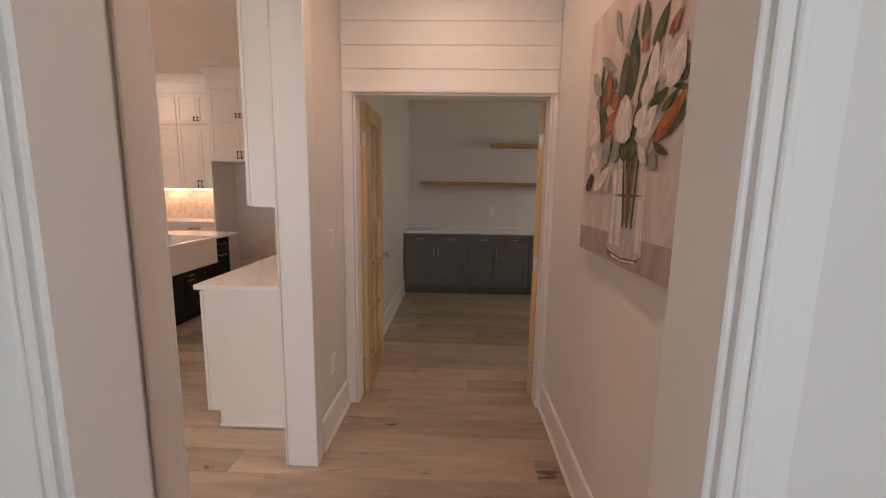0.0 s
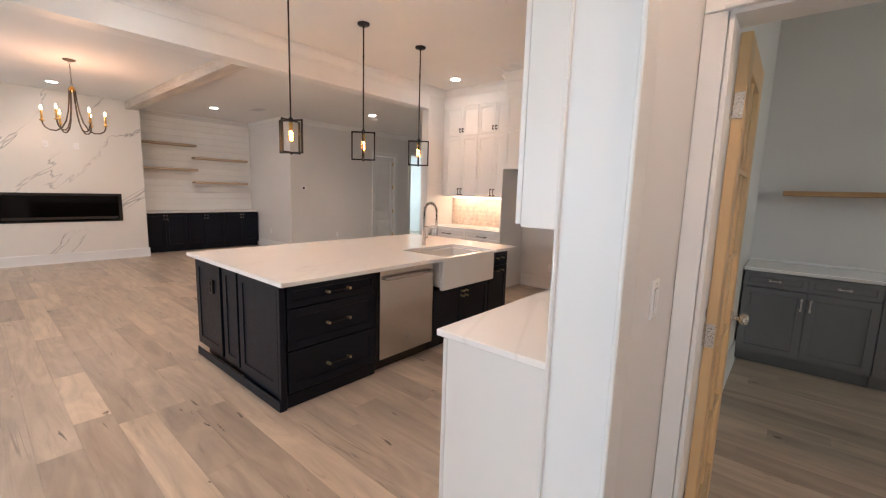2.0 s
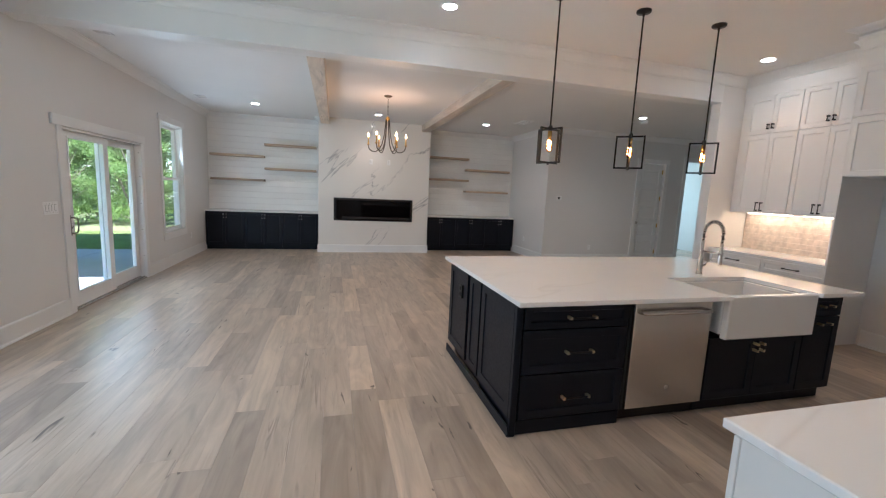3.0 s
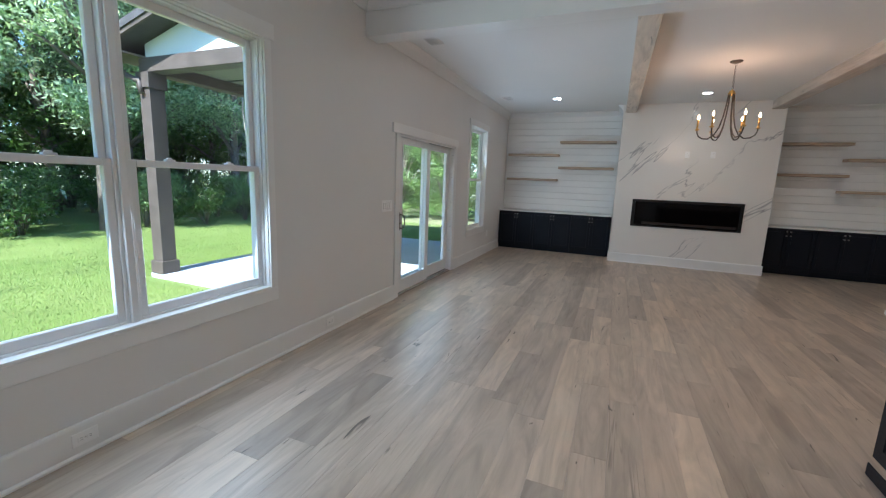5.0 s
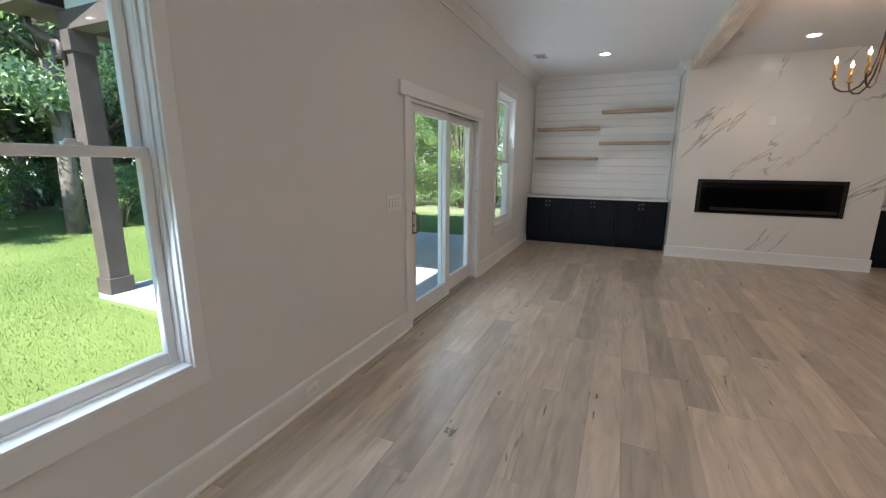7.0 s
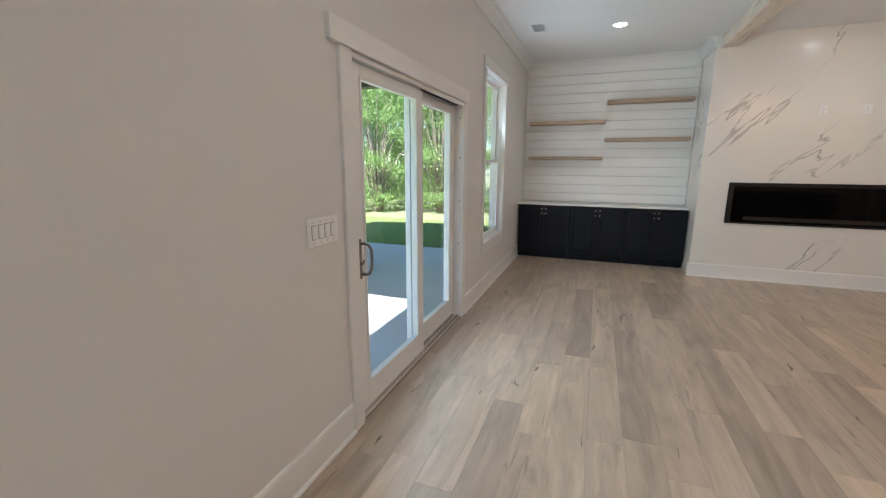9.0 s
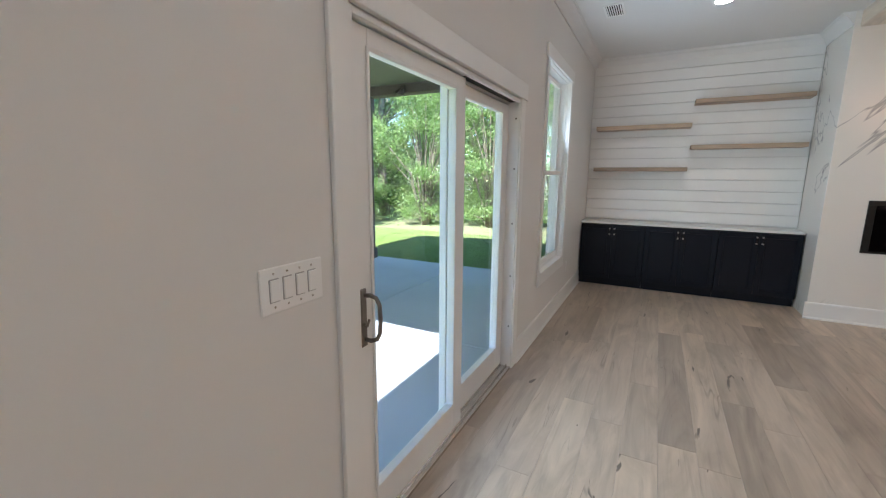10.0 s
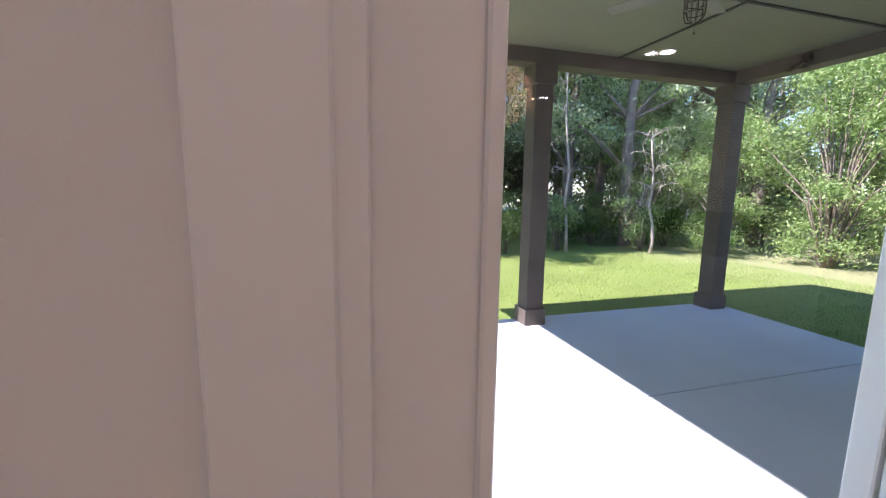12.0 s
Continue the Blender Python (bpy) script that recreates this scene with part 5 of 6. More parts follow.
art_shape("table", [(0.005, 0.889), (0.995, 0.885), (0.995, 0.995), (0.005, 0.995)], A_TABLE)
art_shape("vase", [(0.345, 0.6), (0.612, 0.62), (0.622, 0.756), (0.63, 0.94), (0.6, 0.972), (0.42, 0.975), (0.345, 0.96), (0.352, 0.756)], A_VASE)
for u, w, tone in ((0.36, 0.03, A_WHITE), (0.41, 0.05, A_PALE), (0.575, 0.035, A_PALE), (0.61, 0.012, A_WHITE)):
    art_shape("vase_gleam", [(u, 0.65), (u + w, 0.65), (u + w * 0.9, 0.93), (u + 0.006, 0.93)], tone)
for k in range(11):
    u = 0.43 + k * 0.012
    art_shape("stem", [(u, 0.6), (u + 0.02, 0.6), (u + 0.052 - 0.006 * k + 0.011 * (k % 3), 0.855 - 0.016 * (k % 4)), (u + 0.036 - 0.006 * k + 0.011 * (k % 3), 0.86 - 0.016 * (k % 4))], (A_LEAF, A_SAGE, A_LEAF, A_RUST)[k % 4])
art_shape("water_line", [(0.353, 0.744), (0.5, 0.739), (0.622, 0.744), (0.5, 0.752)], A_LINE)
art_shape("vase_base", [(0.345, 0.945), (0.37, 0.958), (0.48, 0.966), (0.6, 0.955), (0.63, 0.94), (0.61, 0.964), (0.5, 0.984), (0.39, 0.982), (0.35, 0.968)], A_LINE)
art_shape("vase_foot", [(0.375, 0.966), (0.48, 0.974), (0.6, 0.962), (0.58, 0.97), (0.49, 0.98), (0.4, 0.977)], A_WHITE)
PETALS = (
    (A_LEAF, ((0.441, 0.437, 0.013, -0.264, 0.038), (0.381, 0.405, 0.014, -0.165, 0.038), (0.527, 0.454, 0.076, -0.160, 0.030), (0.526, 0.251, 0.002, -0.126, 0.024), (0.596, 0.292, 0.079, -0.099, 0.025), (0.515, 0.604, 0.015, -0.174, 0.035), (0.442, 0.626, 0.009, -0.094, 0.043), (0.500, 0.630, 0.014, -0.081, 0.026))),
    (A_LEAF, ((0.184, 0.451, -0.002, -0.250, 0.020), (0.200, 0.410, 0.039, -0.150, 0.025), (0.226, 0.539, -0.004, -0.140, 0.047), (0.609, 0.466, 0.110, -0.030, 0.014), (0.682, 0.497, 0.088, -0.045, 0.011), (0.657, 0.584, 0.217, -0.110, 0.017), (0.727, 0.433, 0.147, 0.043, 0.006), (0.650, 0.583, 0.099, 0.043, 0.010), (0.321, 0.353, -0.004, -0.047, 0.020), (0.051, 0.724, 0.097, -0.070, 0.023), (0.776, 0.432, 0.044, -0.031, 0.015))),
    (A_RUST, ((0.643, 0.581, 0.175, -0.121, 0.021), (0.273, 0.403, -0.010, -0.136, 0.026), (0.347, 0.432, -0.014, -0.072, 0.026), (0.256, 0.516, 0.092, -0.083, 0.040), (0.228, 0.398, -0.004, -0.048, 0.018), (0.693, 0.292, 0.057, -0.050, 0.014), (0.534, 0.292, 0.023, -0.067, 0.016))),
    (A_SAGE, ((0.289, 0.055, 0.071, 0.145, 0.015), (0.403, 0.238, 0.066, -0.133, 0.023), (0.155, 0.187, 0.178, 0.097, 0.015), (0.074, 0.231, 0.112, 0.111, 0.026), (0.137, 0.346, 0.042, 0.053, 0.017), (0.237, 0.628, 0.074, -0.114, 0.029), (0.332, 0.618, 0.063, -0.092, 0.029), (0.673, 0.669, -0.013, -0.069, 0.017))),
    (A_SHADE, ((0.565, 0.457, 0.045, -0.094, 0.035), (0.673, 0.418, 0.021, -0.122, 0.037), (0.527, 0.556, 0.177, -0.046, 0.025), (0.191, 0.548, -0.025, -0.122, 0.023), (0.278, 0.732, 0.058, -0.068, 0.020), (0.453, 0.564, -0.025, -0.172, 0.065), (0.551, 0.581, 0.093, 0.002, 0.012), (0.141, 0.662, 0.054, -0.100, 0.046))),
    (A_WHITE, ((0.639, 0.419, -0.006, -0.135, 0.028), (0.717, 0.424, 0.065, -0.106, 0.034), (0.703, 0.427, 0.103, -0.024, 0.016), (0.544, 0.545, 0.124, -0.069, 0.028), (0.517, 0.509, 0.091, -0.046, 0.023), (0.433, 0.558, -0.025, -0.152, 0.035), (0.478, 0.559, -0.021, -0.153, 0.030), (0.571, 0.588, 0.063, 0.054, 0.016), (0.102, 0.536, 0.031, -0.116, 0.044), (0.170, 0.722, 0.161, -0.083, 0.023), (0.130, 0.654, 0.014, -0.094, 0.033))),
)
for paint, shapes in PETALS:
    for u, v, du, dv, w in shapes:
        petal(u, v, du, dv, w, paint, "leaf" if paint in (A_LEAF, A_SAGE) else "petal", w * (0.35 if du > 0 else -0.35))

# ---- outdoors ----
def grass_mat(name, c1, c2, c3):
    m, t, p = nodes_of(name)
    n1, n2 = noise_node(t, 0.6, 4), noise_node(t, 55, 3)
    a = ramp_node(t, n1, [(0.3, c1), (0.7, c2)])
    b = ramp_node(t, n2, [(0.3, (0.7, 0.7, 0.7)), (0.7, (1.2, 1.2, 1.2))])
    where = t.nodes.new("ShaderNodeSeparateXYZ")
    t.links.new(t.nodes.new("ShaderNodeNewGeometry").outputs["Position"], where.inputs[0])
    dry = t.nodes.new("ShaderNodeMapRange")
    dry.inputs["From Min"].default_value, dry.inputs["From Max"].default_value = -13.0, -17.0
    dry.inputs["To Max"].default_value = 0.65
    t.links.new(where.outputs["X"], dry.inputs["Value"])
    a = mix_node(t, dry.outputs[0], a, c3)
    t.links.new(mix_node(t, 1.0, a, b, "MULTIPLY"), p.inputs["Base Color"])
    p.inputs["Roughness"].default_value = 0.75
    bump_node(t, n2, 0.6, 0.02, p)
    return m


GRASS = grass_mat("lawn", (0.125, 0.18, 0.035), (0.18, 0.235, 0.06), (0.32, 0.3, 0.2))
bm = bmesh.new()
gx = sorted(set([-900, -300, -120, -60, -40, -30] + list(range(-26, 13, 2)) + [20, 40, 120, 300, 900]))
gy = sorted(set([-900, -300, -120, -60, -40, -30] + list(range(-26, 17, 2)) + [24, 40, 120, 300, 900]))


def ground_z(x, y):
    if -14 < x < 5 and y > -6:
        return -0.2 if y < -1.3 else -0.35
    return -0.2 + 0.06 * noise.noise(Vector((x * 0.13, y * 0.13, 0))) + 0.02 * max(0, -y - 8)


grid = [[bm.verts.new((x, y, min(ground_z(x, y), 3))) for y in gy] for x in gx]
for i in range(len(gx) - 1):
    for j in range(len(gy) - 1):
        bm.faces.new([grid[i][j], grid[i + 1][j], grid[i + 1][j + 1], grid[i][j + 1]])
setting("ground", bm, GRASS, "bright green mown lawn reaching the woods", "lawn")

GRASS_BLADE = painted("grass_blade", (0.15, 0.23, 0.05), 0.6, 0.3, 1.5, 30, 0.0)
rng = np.random.default_rng(7)


def blades(name, n, x0, x1, y0, y1, h):
    xs, ys = rng.uniform(x0, x1, n), rng.uniform(y0, y1, n)
    keep = ~((xs > -11.3) & (xs < -5.2) & (ys > -5.52))
    xs, ys = xs[keep], ys[keep]
    zs = np.array([ground_z(a, b) for a, b in zip(xs, ys)]) - 0.01
    k = len(xs)
    ang, hh, lean = rng.uniform(0, 6.28, k), rng.uniform(0.5, 1.2, k) * h, rng.uniform(-0.6, 0.6, (k, 2))
    wv = np.stack([np.cos(ang), np.sin(ang)], 1) * 0.004
    v = np.zeros((k, 3, 3))
    v[:, 0] = np.stack([xs - wv[:, 0], ys - wv[:, 1], zs], 1)
    v[:, 1] = np.stack([xs + wv[:, 0], ys + wv[:, 1], zs], 1)
    v[:, 2] = np.stack([xs + lean[:, 0] * hh, ys + lean[:, 1] * hh, zs + hh], 1)
    me = bpy.data.meshes.new(name)
    me.from_pydata(v.reshape(-1, 3).tolist(), [], np.arange(3 * k).reshape(-1, 3).tolist())
    me.materials.append(GRASS_BLADE)
    return tagged(new(name, me), "short mown grass blades on the lawn", "grass", "", "stuff")


blades("lawn_grass", 170000, -15.5, -1, -8.5, -1.5, 0.042)
blades("lawn_grass", 36000, -17, 0, -12.5, -8.5, 0.05)

# patio slabs, with a joint between each
patio = thing("patio", (-8.25, -3.3, -0.12), "pale smooth concrete patio slab with sawn joints", "patio", "", "structure")
for x0, x1 in ((-11.2, -8.01), (-8.0, -5.3)):
    for y0, y1 in ((-5.46, -3.365), (-3.355, -1.37)):
        part("slab", boxes((x0, x1, y0, y1, -0.28, -0.12), c=0.006), CONCRETE, patio)


def porch_post(x, y):
    p = thing("porch_post", (x, y, -0.12), "dark stained square porch post with a boxed base", "post", "porch posts")
    part("shaft", boxes((x - 0.112, x + 0.112, y - 0.112, y + 0.112, -0.12, 2.9), c=0.004), POST_PAINT, p)
    part("base", boxes((x - 0.14, x + 0.14, y - 0.14, y + 0.14, -0.12, 0.08), c=0.006), POST_PAINT, p)
    part("cap", boxes((x - 0.14, x + 0.14, y - 0.14, y + 0.14, 2.68, 2.9), c=0.006), POST_PAINT, p)
    return p


for x in (-5.42, -8.08, -10.95):
    porch_post(x, -5.28)
porch = thing("porch_roof", (-8.2, -3.4, 2.82), "dark gabled porch roof with a flat panelled ceiling", "porch roof")
part("beam", boxes((-11.05, -5.32, -5.39, -5.17, 2.9, 3.1), c=0.005), POST_PAINT, porch)
part("beam", boxes((-5.53, -5.31, -5.17, -1.37, 2.9, 3.1), c=0.005), POST_PAINT, porch)
part("beam", boxes((-11.06, -10.84, -5.17, -1.37, 2.9, 3.1), c=0.005), POST_PAINT, porch)
# ceiling board carries its shade as a dark base colour
part("ceiling_board", boxes((-10.84, -5.53, -5.17, -1.37, 3.06, 3.09)), SOFFIT, porch, "pale porch ceiling with its shade put into a dark colour")
for row in ((-10.84, -5.53, -3.66, -3.63, 3.048, 3.06), (-9.055, -9.025, -5.17, -1.37, 3.047, 3.06), (-6.64, -6.61, -5.17, -1.37, 3.047, 3.06)):
    part("ceiling_batten", boxes(row), DARK_GAP, porch)
RY, RZ = -3.3, 3.86
for y_e, z_e in ((-5.9, 3.16), (-1.37, 3.3)):
    bm = bmesh.new()
    prism(bm, [(-11.3, y_e, z_e), (-11.3, RY, RZ), (-11.3, RY, RZ + 0.1), (-11.3, y_e, z_e + 0.1)], (6.35, 0, 0))
    part("roof_slope", bm, ROOFING, porch)
for x in (-5.0, -11.32):
    for y_e, z_e in ((-5.93, 3.09), (-1.4, 3.25)):
        bm = bmesh.new()
        prism(bm, [(x, y_e, z_e), (x, RY, RZ - 0.06), (x, RY, RZ + 0.11), (x, y_e, z_e + 0.16)], (0.03, 0, 0))
        part("barge_board", bm, POST_PAINT, porch)
for x in (-5.4, -11.0):
    bm = bmesh.new()
    prism(bm, [(x, -5.3, 3.1), (x, -1.37, 3.1), (x, -1.37, 3.3), (x, RY, RZ - 0.02), (x, -5.3, 3.3)], (0.03, 0, 0))
    part("gable_panel", bm, SIDING, porch, "pale painted gable panel")
part("soffit", boxes((-11.3, -4.97, -5.9, -5.28, 3.1, 3.13)), POST_PAINT, porch)
bm = bmesh.new()
tube(bm, [(-5.25, -5.94, 3.2), (-11.3, -5.94, 3.2)], 0.06, 10)
part("gutter", bm, POST_PAINT, porch)
for x in (-5.28, -11.1):
    bm = bmesh.new()
    tube(bm, [(x, -5.9, 3.16), (x, -5.9, 3.02), (x, -5.6, 2.86), (x, -5.33, 2.78), (x, -5.31, 2.6)], 0.04, 8)
    part("downpipe", bm, POST_PAINT, porch)
for x, y in ((-9.34, -3.1), (-9.4, -4.83)):
    c = thing("porch_downlight", (x, y, 3.06), "small round porch ceiling downlight, lit", "ceiling light", "porch downlights")
    bm = bmesh.new()
    lathe(bm, (x, y, 3.06), [(0.09, 0), (0.09, -0.008), (0.075, -0.01)], 24)
    part("trim_ring", bm, PLASTIC, c)
    bm = bmesh.new()
    lathe(bm, (x, y, 3.06), [(0.07, -0.008), (0.07, -0.012), (0.01, -0.012)], 20)
    part("diffuser", bm, glowing("porch_diffuser", (1, 0.97, 0.92), 4), c)
FX, FY = -8.19, -3.34
fan = thing("ceiling_fan", (FX, FY, 3.06), "black porch ceiling fan with a caged glass light", "ceiling fan")
bm = bmesh.new()
lathe(bm, (FX, FY, 3.06), [(0.07, 0), (0.07, -0.03), (0.03, -0.05), (0.03, -0.07), (0.09, -0.08), (0.115, -0.1), (0.115, -0.15), (0.08, -0.18), (0.075, -0.2)], 20)
part("motor", bm, BLACK_METAL, fan)
FAN_BLADE = painted("weathered_fan_blade", (0.17, 0.165, 0.15), 0.5, 0.15, 6, 60, 0.05)
for k in range(4):
    a = 0.5 + k * math.pi / 2
    turn = Matrix.Translation((FX, FY, 2.925)) @ pose(0, 0, 0, 0, 0, math.degrees(a))
    bm = bmesh.new()
    box(bm, 0.17, 0.62, -0.055, 0.055, -0.004, 0.004, 0.003)
    moved(bm, turn @ pose(0, 0, 0, 12, 0, 0))
    blade = part("blade", bm, FAN_BLADE, fan, "pale grey fan blade")
    bm = bmesh.new()
    box(bm, 0.09, 0.2, -0.018, 0.018, -0.011, -0.004, 0.002)
    moved(bm, turn @ pose(0, 0, 0, 12, 0, 0))
    part("bracket", bm, BLACK_METAL, blade, "black blade bracket")
bm = bmesh.new()
lathe(bm, (FX, FY, 2.69), [(0.002, 0), (0.045, 0.01), (0.06, 0.05), (0.06, 0.16)], 16)
part("glass_jar", bm, GLASS, fan, "clear glass light jar").visible_shadow = False
bm = bmesh.new()
for k in range(6):
    a = k * math.pi / 3
    tube(bm, [(FX + r * math.cos(a), FY + r * math.sin(a), z) for r, z in ((0.068, 2.86), (0.068, 2.73), (0.05, 2.69), (0.005, 2.675))], 0.004, 5)
for z in (2.74, 2.8, 2.85):
    tube(bm, [(FX + 0.068 * math.cos(a), FY + 0.068 * math.sin(a), z) for a in [i * 6.2832 / 16 for i in range(17)]], 0.004, 5)
part("cage", bm, BLACK_METAL, fan, "black wire light cage")
bm = bmesh.new()
tube(bm, [(FX + 0.05, FY + 0.06, 2.87), (FX + 0.05, FY + 0.06, 2.6)], 0.0015, 5)
lathe(bm, (FX + 0.05, FY + 0.06, 2.575), [(0.002, 0), (0.006, 0.008), (0.002, 0.026)], 8)
part("pull_chain", bm, BLACK_METAL, fan)

flood = thing("flood_light", (-10.84, -4.35, 2.98), "small black twin flood light under the porch beam", "flood light")
part("base", boxes((-10.84, -10.815, -4.41, -4.29, 2.95, 3.03), c=0.008), BLACK_METAL, flood)
for d in (-0.06, 0.06):
    bm = bmesh.new()
    tube(bm, [(-10.815, -4.35 + d * 0.5, 2.97), (-10.77, -4.35 + d, 2.93), (-10.7, -4.35 + d * 1.3, 2.88)], [0.012, 0.02, 0.036], 12)
    part("lamp_head", bm, BLACK_METAL, flood)

# ---- woods ----
BARK = painted("bark", (0.17, 0.14, 0.11), 0.9, 0.35, 5, 30, 0.5)


def leaf_mat(name, c1, c2):
    m, t, p = nodes_of(name)
    rnd = t.nodes.new("ShaderNodeNewGeometry").outputs["Random Per Island"]
    col = ramp_node(t, rnd, [(0.0, c1), (1.0, c2)])
    t.links.new(col, p.inputs["Base Color"])
    p.inputs["Roughness"].default_value = 0.5
    tl = t.nodes.new("ShaderNodeBsdfTranslucent")
    t.links.new(mix_node(t, 1.0, col, (1.2, 1.4, 0.8), "MULTIPLY"), tl.inputs[0])
    mx = t.nodes.new("ShaderNodeMixShader")
    mx.inputs[0].default_value = 0.45
    t.links.new(p.outputs[0], mx.inputs[1])
    t.links.new(tl.outputs[0], mx.inputs[2])
    t.links.new(mx.outputs[0], t.nodes["Material Output"].inputs[0])
    return m


LEAF = leaf_mat("tree_leaf", (0.06, 0.11, 0.035), (0.36, 0.48, 0.22))
LEAF_PALE = leaf_mat("tree_leaf_pale", (0.13, 0.2, 0.1), (0.56, 0.64, 0.44))
LEAF_BRIGHT = leaf_mat("shrub_leaf_bright", (0.09, 0.165, 0.04), (0.36, 0.47, 0.2))
LEAF_DARK = leaf_mat("tree_leaf_dark", (0.06, 0.11, 0.035), (0.2, 0.28, 0.09))


def leaf_mesh(name, clumps, per, size, seed, material):
    g = np.random.default_rng(seed)
    c = np.repeat(np.array([k[:3] for k in clumps]), per, 0)
    r = np.repeat(np.array([k[3] for k in clumps]), per)
    k = len(c)
    d = g.normal(size=(k, 3))
    d /= np.linalg.norm(d, axis=1)[:, None]
    pos = c + d * (r * np.abs(g.normal(0.0, 0.62, k)))[:, None] * np.array([1, 1, 0.7])
    a = g.normal(size=(k, 3))
    a /= np.linalg.norm(a, axis=1)[:, None]
    b = np.cross(a, g.normal(size=(k, 3)))
    b /= np.linalg.norm(b, axis=1)[:, None]
    s = (size * g.uniform(0.6, 1.4, k))[:, None]
    v = np.stack([pos - a * s, pos + b * s * 0.7, pos + a * s], 1)
    me = bpy.data.meshes.new(name)
    me.from_pydata(v.reshape(-1, 3).tolist(), [], np.arange(3 * k).reshape(-1, 3).tolist())
    me.materials.append(material)
    return me


def tree(name, seed, height, spread, first, leaf, n_clumps, per, size, label):
    g = random.Random(seed)
    t = thing(name, (0, 0, 0), label, "tree", "woodland trees")
    bm = bmesh.new()
    trunk = [Vector((0, 0, -0.3))]
    for k in range(1, 8):
        trunk.append(Vector((g.uniform(-0.12, 0.12) * k * 0.4, g.uniform(-0.12, 0.12) * k * 0.4, height * k / 8)))
    r0 = height * 0.014 + 0.03
    tube(bm, trunk, [r0 * (1 - 0.11 * k) for k in range(8)], 9)
    clumps = []
    for k in range(n_clumps):
        z = first + (height * 1.02 - first) * (k + g.random()) / n_clumps
        f = (z - first) / (height - first)
        reach = spread * (0.35 + 0.65 * math.sin(min(1, 0.15 + f) * 2.6)) * g.uniform(0.35, 1.05)
        a = g.uniform(0, 6.2832)
        tip = Vector((math.cos(a) * reach, math.sin(a) * reach, z + 0.2 * reach))
        i = min(6, int((z * 0.85) / height * 8))
        base = trunk[i].lerp(trunk[i + 1], 0.5)
        mid = base.lerp(tip, 0.5) + Vector((0, 0, 0.15))
        tube(bm, [base, mid, tip], [r0 * 0.32, r0 * 0.2, r0 * 0.06], 5)
        clumps.append((*tip, g.uniform(0.45, 0.95) * spread * 0.36))
        clumps.append((*(mid + Vector((g.uniform(-0.3, 0.3), g.uniform(-0.3, 0.3), 0.2))), g.uniform(0.35, 0.7) * spread * 0.32))
    part("trunk", bm, BARK, t)
    crown = new("crown", leaf_mesh("crown", clumps, per, size, seed, leaf))
    crown.parent = t
    return t


kinds = [
    tree("broadleaf_tree", 3, 12, 3.0, 2.6, LEAF, 34, 560, 0.066, "tall broadleaf tree with green crown at the wood's edge"),
    tree("broadleaf_tree", 8, 12, 3.2, 2.8, LEAF_PALE, 40, 600, 0.068, "tall pale-leaved tree at the wood's edge"),
    tree("broadleaf_tree", 15, 11, 2.6, 1.8, LEAF_DARK, 34, 520, 0.066, "dark leafy tree in the wood"),
    tree("broadleaf_tree", 23, 7, 2.2, 1.2, LEAF_PALE, 30, 520, 0.055, "bushy young tree at the wood's edge"),
]
spots = []
g = random.Random(5)
for row, (y, step) in enumerate(((-11.3, 5.4), (-14.0, 3.2), (-16.5, 3.2), (-20.5, 3.6), (-26, 4.5))):
    x = -30 + row
    while x < 9 + row * 3:
        spots.append((x + g.uniform(-0.8, 0.8), y + g.uniform(-0.9, 0.9), row))
        x += step
for y in (-8.2, -5.0, -1.5, 2.5):
    spots.append((-20.5 + g.uniform(-1, 1), y, 1))
    spots.append((-24 + g.uniform(-1, 1), y + 1.5, 2))
# unseen tree east of the lawn, placed for the shade it casts there
spots.append((4.2, -6.0, 9))
# unseen tree, added to filter the sun before the pantry window
spots.append((7.8, 5.3, 1))
used = [False] * len(kinds)
for x, y, row in spots:
    i = 3 if row == 9 else g.choice((1, 1, 3)) if row == 0 else g.choice((0, 1, 1, 2, 3))
    m = pose(x, y, ground_z(x, y), 0, 0, g.uniform(0, 360))
    if not used[i]:
        kinds[i].matrix_basis = m
        used[i] = True
    else:
        copy_thing(kinds[i], m)

# understorey
def shrub(seed, leaf):
    gg = random.Random(seed)
    t = thing("shrub", (0, 0, 0), "leafy green undergrowth shrub at the wood's edge", "shrub", "undergrowth")
    bm = bmesh.new()
    clumps = []
    for k in range(12):
        a, r, z = gg.uniform(0, 6.28), gg.uniform(0.1, 0.8), gg.uniform(0.25, 1.5)
        tip = (math.cos(a) * r, math.sin(a) * r, z)
        tube(bm, [(0, 0, -0.1), (tip[0] * 0.4, tip[1] * 0.4, z * 0.6), tip], [0.02, 0.013, 0.005], 5)
        clumps.append((*tip, gg.uniform(0.25, 0.5)))
    part("stems", bm, BARK, t)
    crown = new("leaves", leaf_mesh("leaves", clumps, 300, 0.045, seed, leaf))
    crown.parent = t
    return t


SHRUB_DARK = leaf_mat("shrub_leaf_dark", (0.03, 0.065, 0.018), (0.12, 0.2, 0.05))
shrubs = [shrub(31, SHRUB_DARK), shrub(37, LEAF)]
placed = 0
x = -29.0
while x < 8:
    for y in (-10.9, -12.6, -15.0):
        m = pose(x + g.uniform(-0.6, 0.6), y + g.uniform(-0.6, 0.6), ground_z(x, y), 0, 0, g.uniform(0, 360))
        if placed < 2:
            shrubs[placed].matrix_basis = m
        else:
            copy_thing(shrubs[placed % 2], m)
        placed += 1
    x += 1.6

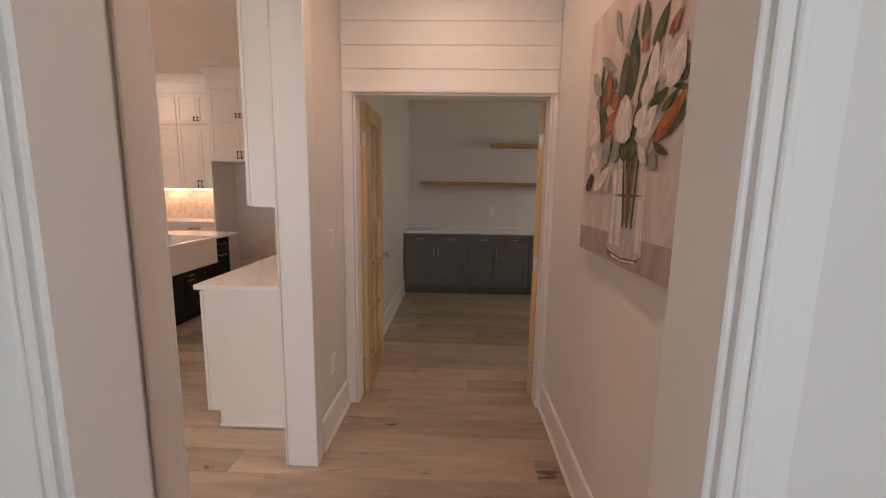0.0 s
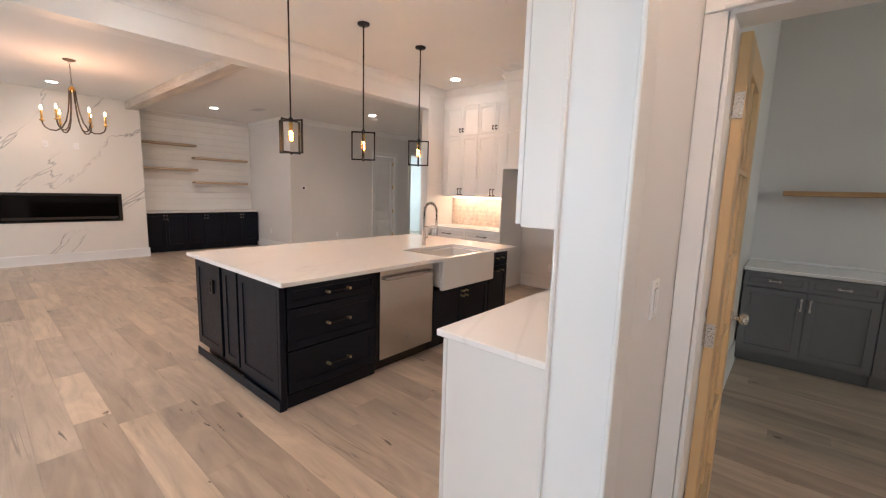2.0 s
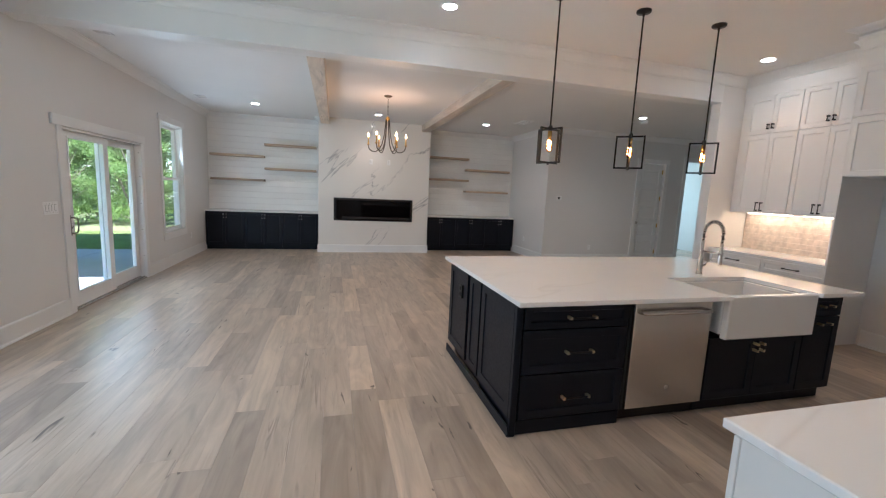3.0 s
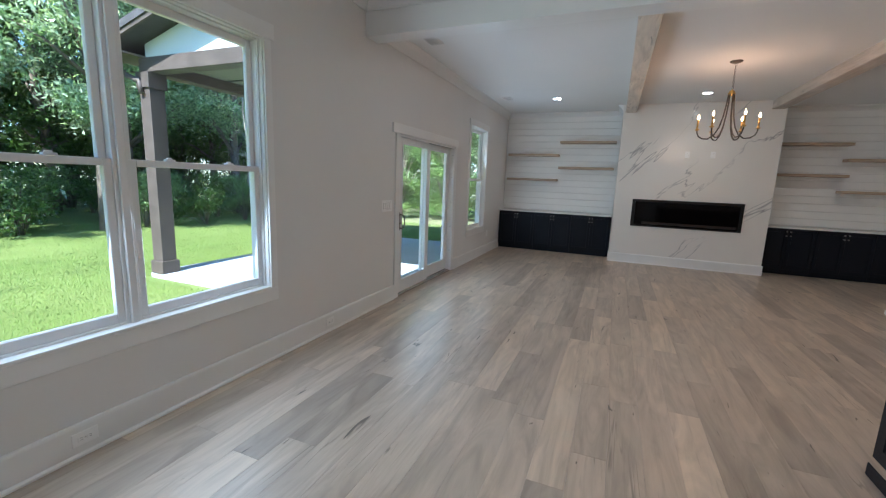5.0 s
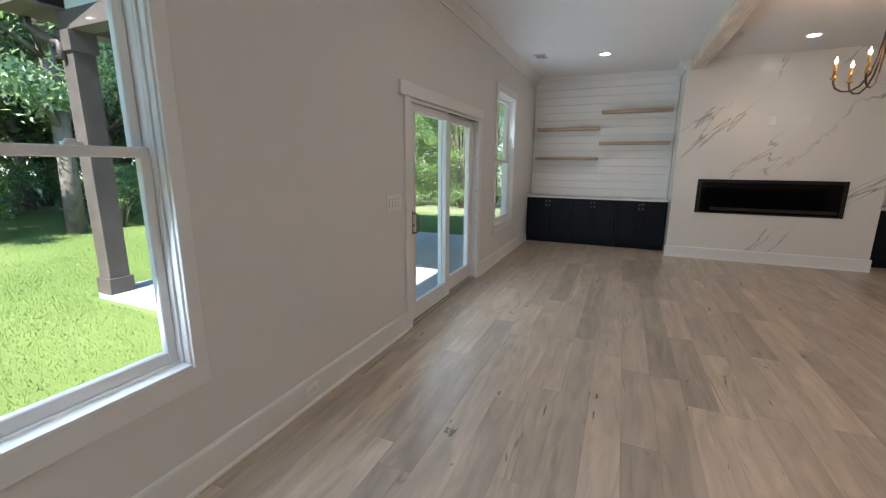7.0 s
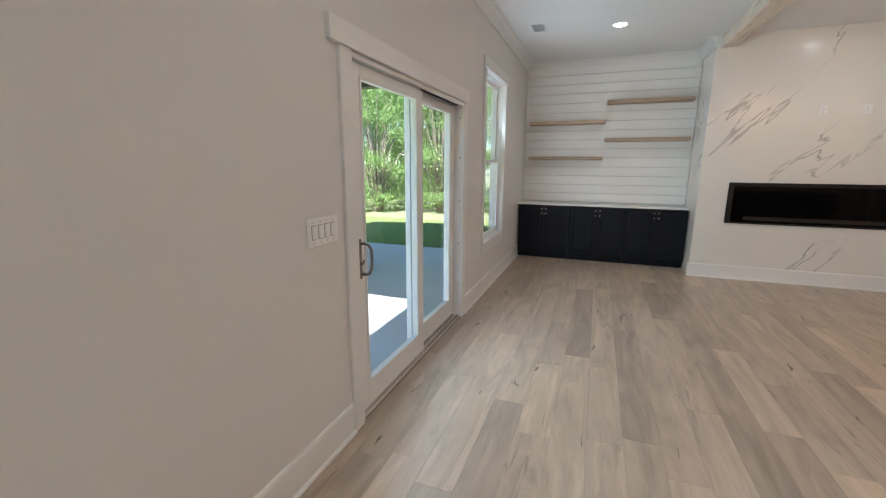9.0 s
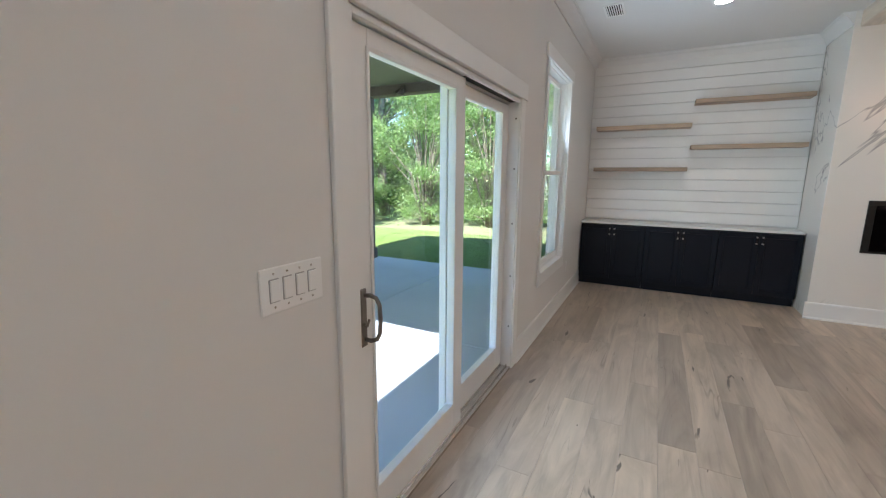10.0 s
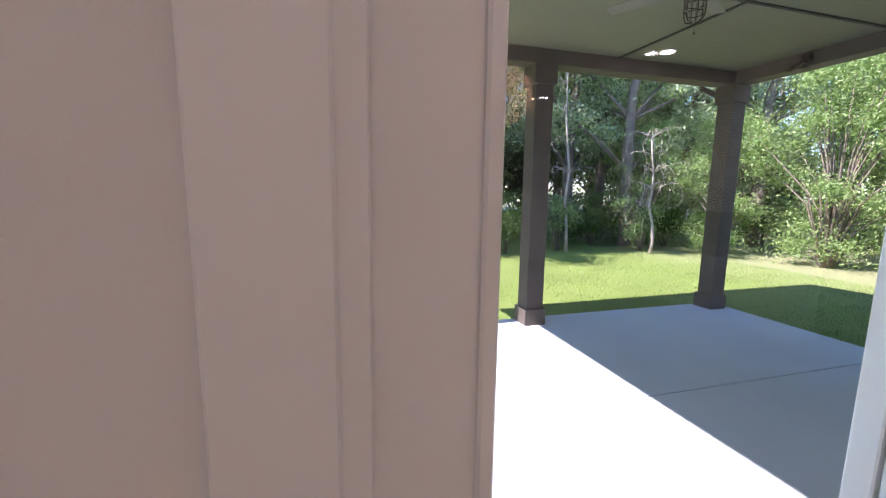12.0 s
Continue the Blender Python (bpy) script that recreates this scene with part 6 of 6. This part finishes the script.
def bush(seed, leaf):
    gg = random.Random(seed)
    t = thing("bush", (0, 0, 0), "big sunlit yellow-green bush at the wood's edge", "bush", "sunlit bushes")
    bm = bmesh.new()
    clumps = []
    for k in range(46):
        a, f = gg.uniform(0, 6.28), gg.random()
        z = 0.4 + 4.2 * f
        r = gg.uniform(0.5, 1.7) * math.sin(0.5 + 2.3 * f)
        tip = (math.cos(a) * r, math.sin(a) * r, z)
        tube(bm, [(0, 0, -0.1), (tip[0] * 0.35, tip[1] * 0.35, z * 0.6), tip], [0.04, 0.02, 0.006], 5)
        clumps.append((*tip, gg.uniform(0.45, 0.9)))
    part("stems", bm, BARK, t)
    crown = new("leaves", leaf_mesh("leaves", clumps, 850, 0.038, seed, leaf))
    crown.parent = t
    return t


bright = bush(43, LEAF_BRIGHT)
first = True
for x, y, sc in ((-16.2, -9.6, 0.8), (-16.9, -7.4, 1.0), (-17.4, -5.2, 1.1), (-17.9, -3.0, 1.1), (-18.2, -0.8, 1.2), (-18.4, 1.6, 1.2), (-15.4, -11.4, 0.8), (-19.5, -6.2, 1.5), (-20, -2.0, 1.5)):
    m = pose(x, y, ground_z(x, y), 0, 0, x * 70)
    if first:
        bright.matrix_basis = m @ Matrix.Diagonal((sc, sc, sc, 1))
        first = False
    else:
        bright_copy = copy_thing(bright, m)
        bright_copy.scale = (sc, sc, sc)
for i, x in enumerate(range(-34, 14, 3)):
    back = copy_thing(shrubs[i % 2], pose(x, -19.5 + (i % 3), ground_z(x, -19), 0, 0, i * 50))
    back.scale = (3.2, 3.2, 3.0)
for i, x in enumerate(range(-36, 16, 3)):
    back = copy_thing(shrubs[i % 2], pose(x, -23.5 + (i % 3), ground_z(x, -23), 0, 0, i * 70))
    back.scale = (4.2, 4.2, 4.6)

# grey dead vines hanging from a slender bare tree
DEAD = painted("dead_wood", (0.33, 0.29, 0.25), 0.9, 0.2, 6, 40, 0.3)


def dead_tree(x, y, height, seed):
    gg = random.Random(seed)
    z0 = ground_z(x, y) - 0.1
    t = thing("dead_tree", (x, y, z0), "slender pale bare tree hung with dry grey vines", "tree", "bare trees")
    bm = bmesh.new()
    line = [(x + 0.03 * k + gg.uniform(-0.05, 0.05), y + gg.uniform(-0.05, 0.05), z0 + height * k / 7) for k in range(8)]
    tube(bm, line, [0.05 - 0.005 * k for k in range(8)], 7)
    part("trunk", bm, DEAD, t)
    for k in range(34):
        bm = bmesh.new()
        s0 = Vector(line[gg.randrange(3, 8)])
        a, r, drop = gg.uniform(0, 6.28), gg.uniform(0.2, 0.9), gg.uniform(0.2, 1.5) * gg.random() + 0.15
        pts = [s0]
        for j in range(1, 7):
            f = j / 6
            pts.append(s0 + Vector((math.cos(a) * r * math.sin(f * 2), math.sin(a) * r * math.sin(f * 2), 0.3 * math.sin(f * 3) - drop * f * f)) + Vector((gg.uniform(-0.06, 0.06), gg.uniform(-0.06, 0.06), 0)))
        tube(bm, pts, [0.009 - 0.001 * j for j in range(7)], 4)
        part("vine", bm, DEAD, t)


dead_tree(-12.0, -10.6, 5.2, 3)
dead_tree(-14.2, -9.9, 3.2, 9)

# ---- oak floor, plank by plank ----
floor = thing("floor", (0, 0, 0), "pale greige oak plank floor with dark knots", "floor", "", "structure")
PLANK_W = 0.19
LENGTHS = [0.9, 1.15, 1.4, 1.65, 1.9, 2.15]
plank_meshes = []
for L in LENGTHS:
    plank_meshes.append(mesh_of("plank", boxes((0, L - 0.0007, 0, PLANK_W - 0.0007, -0.015, 0), c=0.0006), FLOOR_PIECE))
g = random.Random(11)
rest = bmesh.new()
count = 0
y = -1.29
while y < 12.6:
    x = -13.1 + g.uniform(-1.2, 0)
    while x < 3.5:
        k = g.randrange(len(LENGTHS))
        L = LENGTHS[k]
        inside = x + L > -13.1
        east = 2.44 if y < 0.9 else 1.1 if y < 3.0 else 3.45
        if inside and -8.2 < x and x + L < 1.05 and y < 2.6 and count < 300:
            p = new("plank", plank_meshes[k])
            p.location = (x, y, 0)
            p.parent = floor
            count += 1
        elif inside and x < east - 0.05 and not (y > 7.6 and x > -5.2) and not (x + L < -11.1 and y < 6.4):
            box(rest, x, min(x + L, east) - 0.0007, y, y + PLANK_W - 0.0007, -0.015, 0)
        x += L
    y += PLANK_W
ob = part("planks", rest, FLOOR_REST, floor)
ob["kind"] = "stuff"
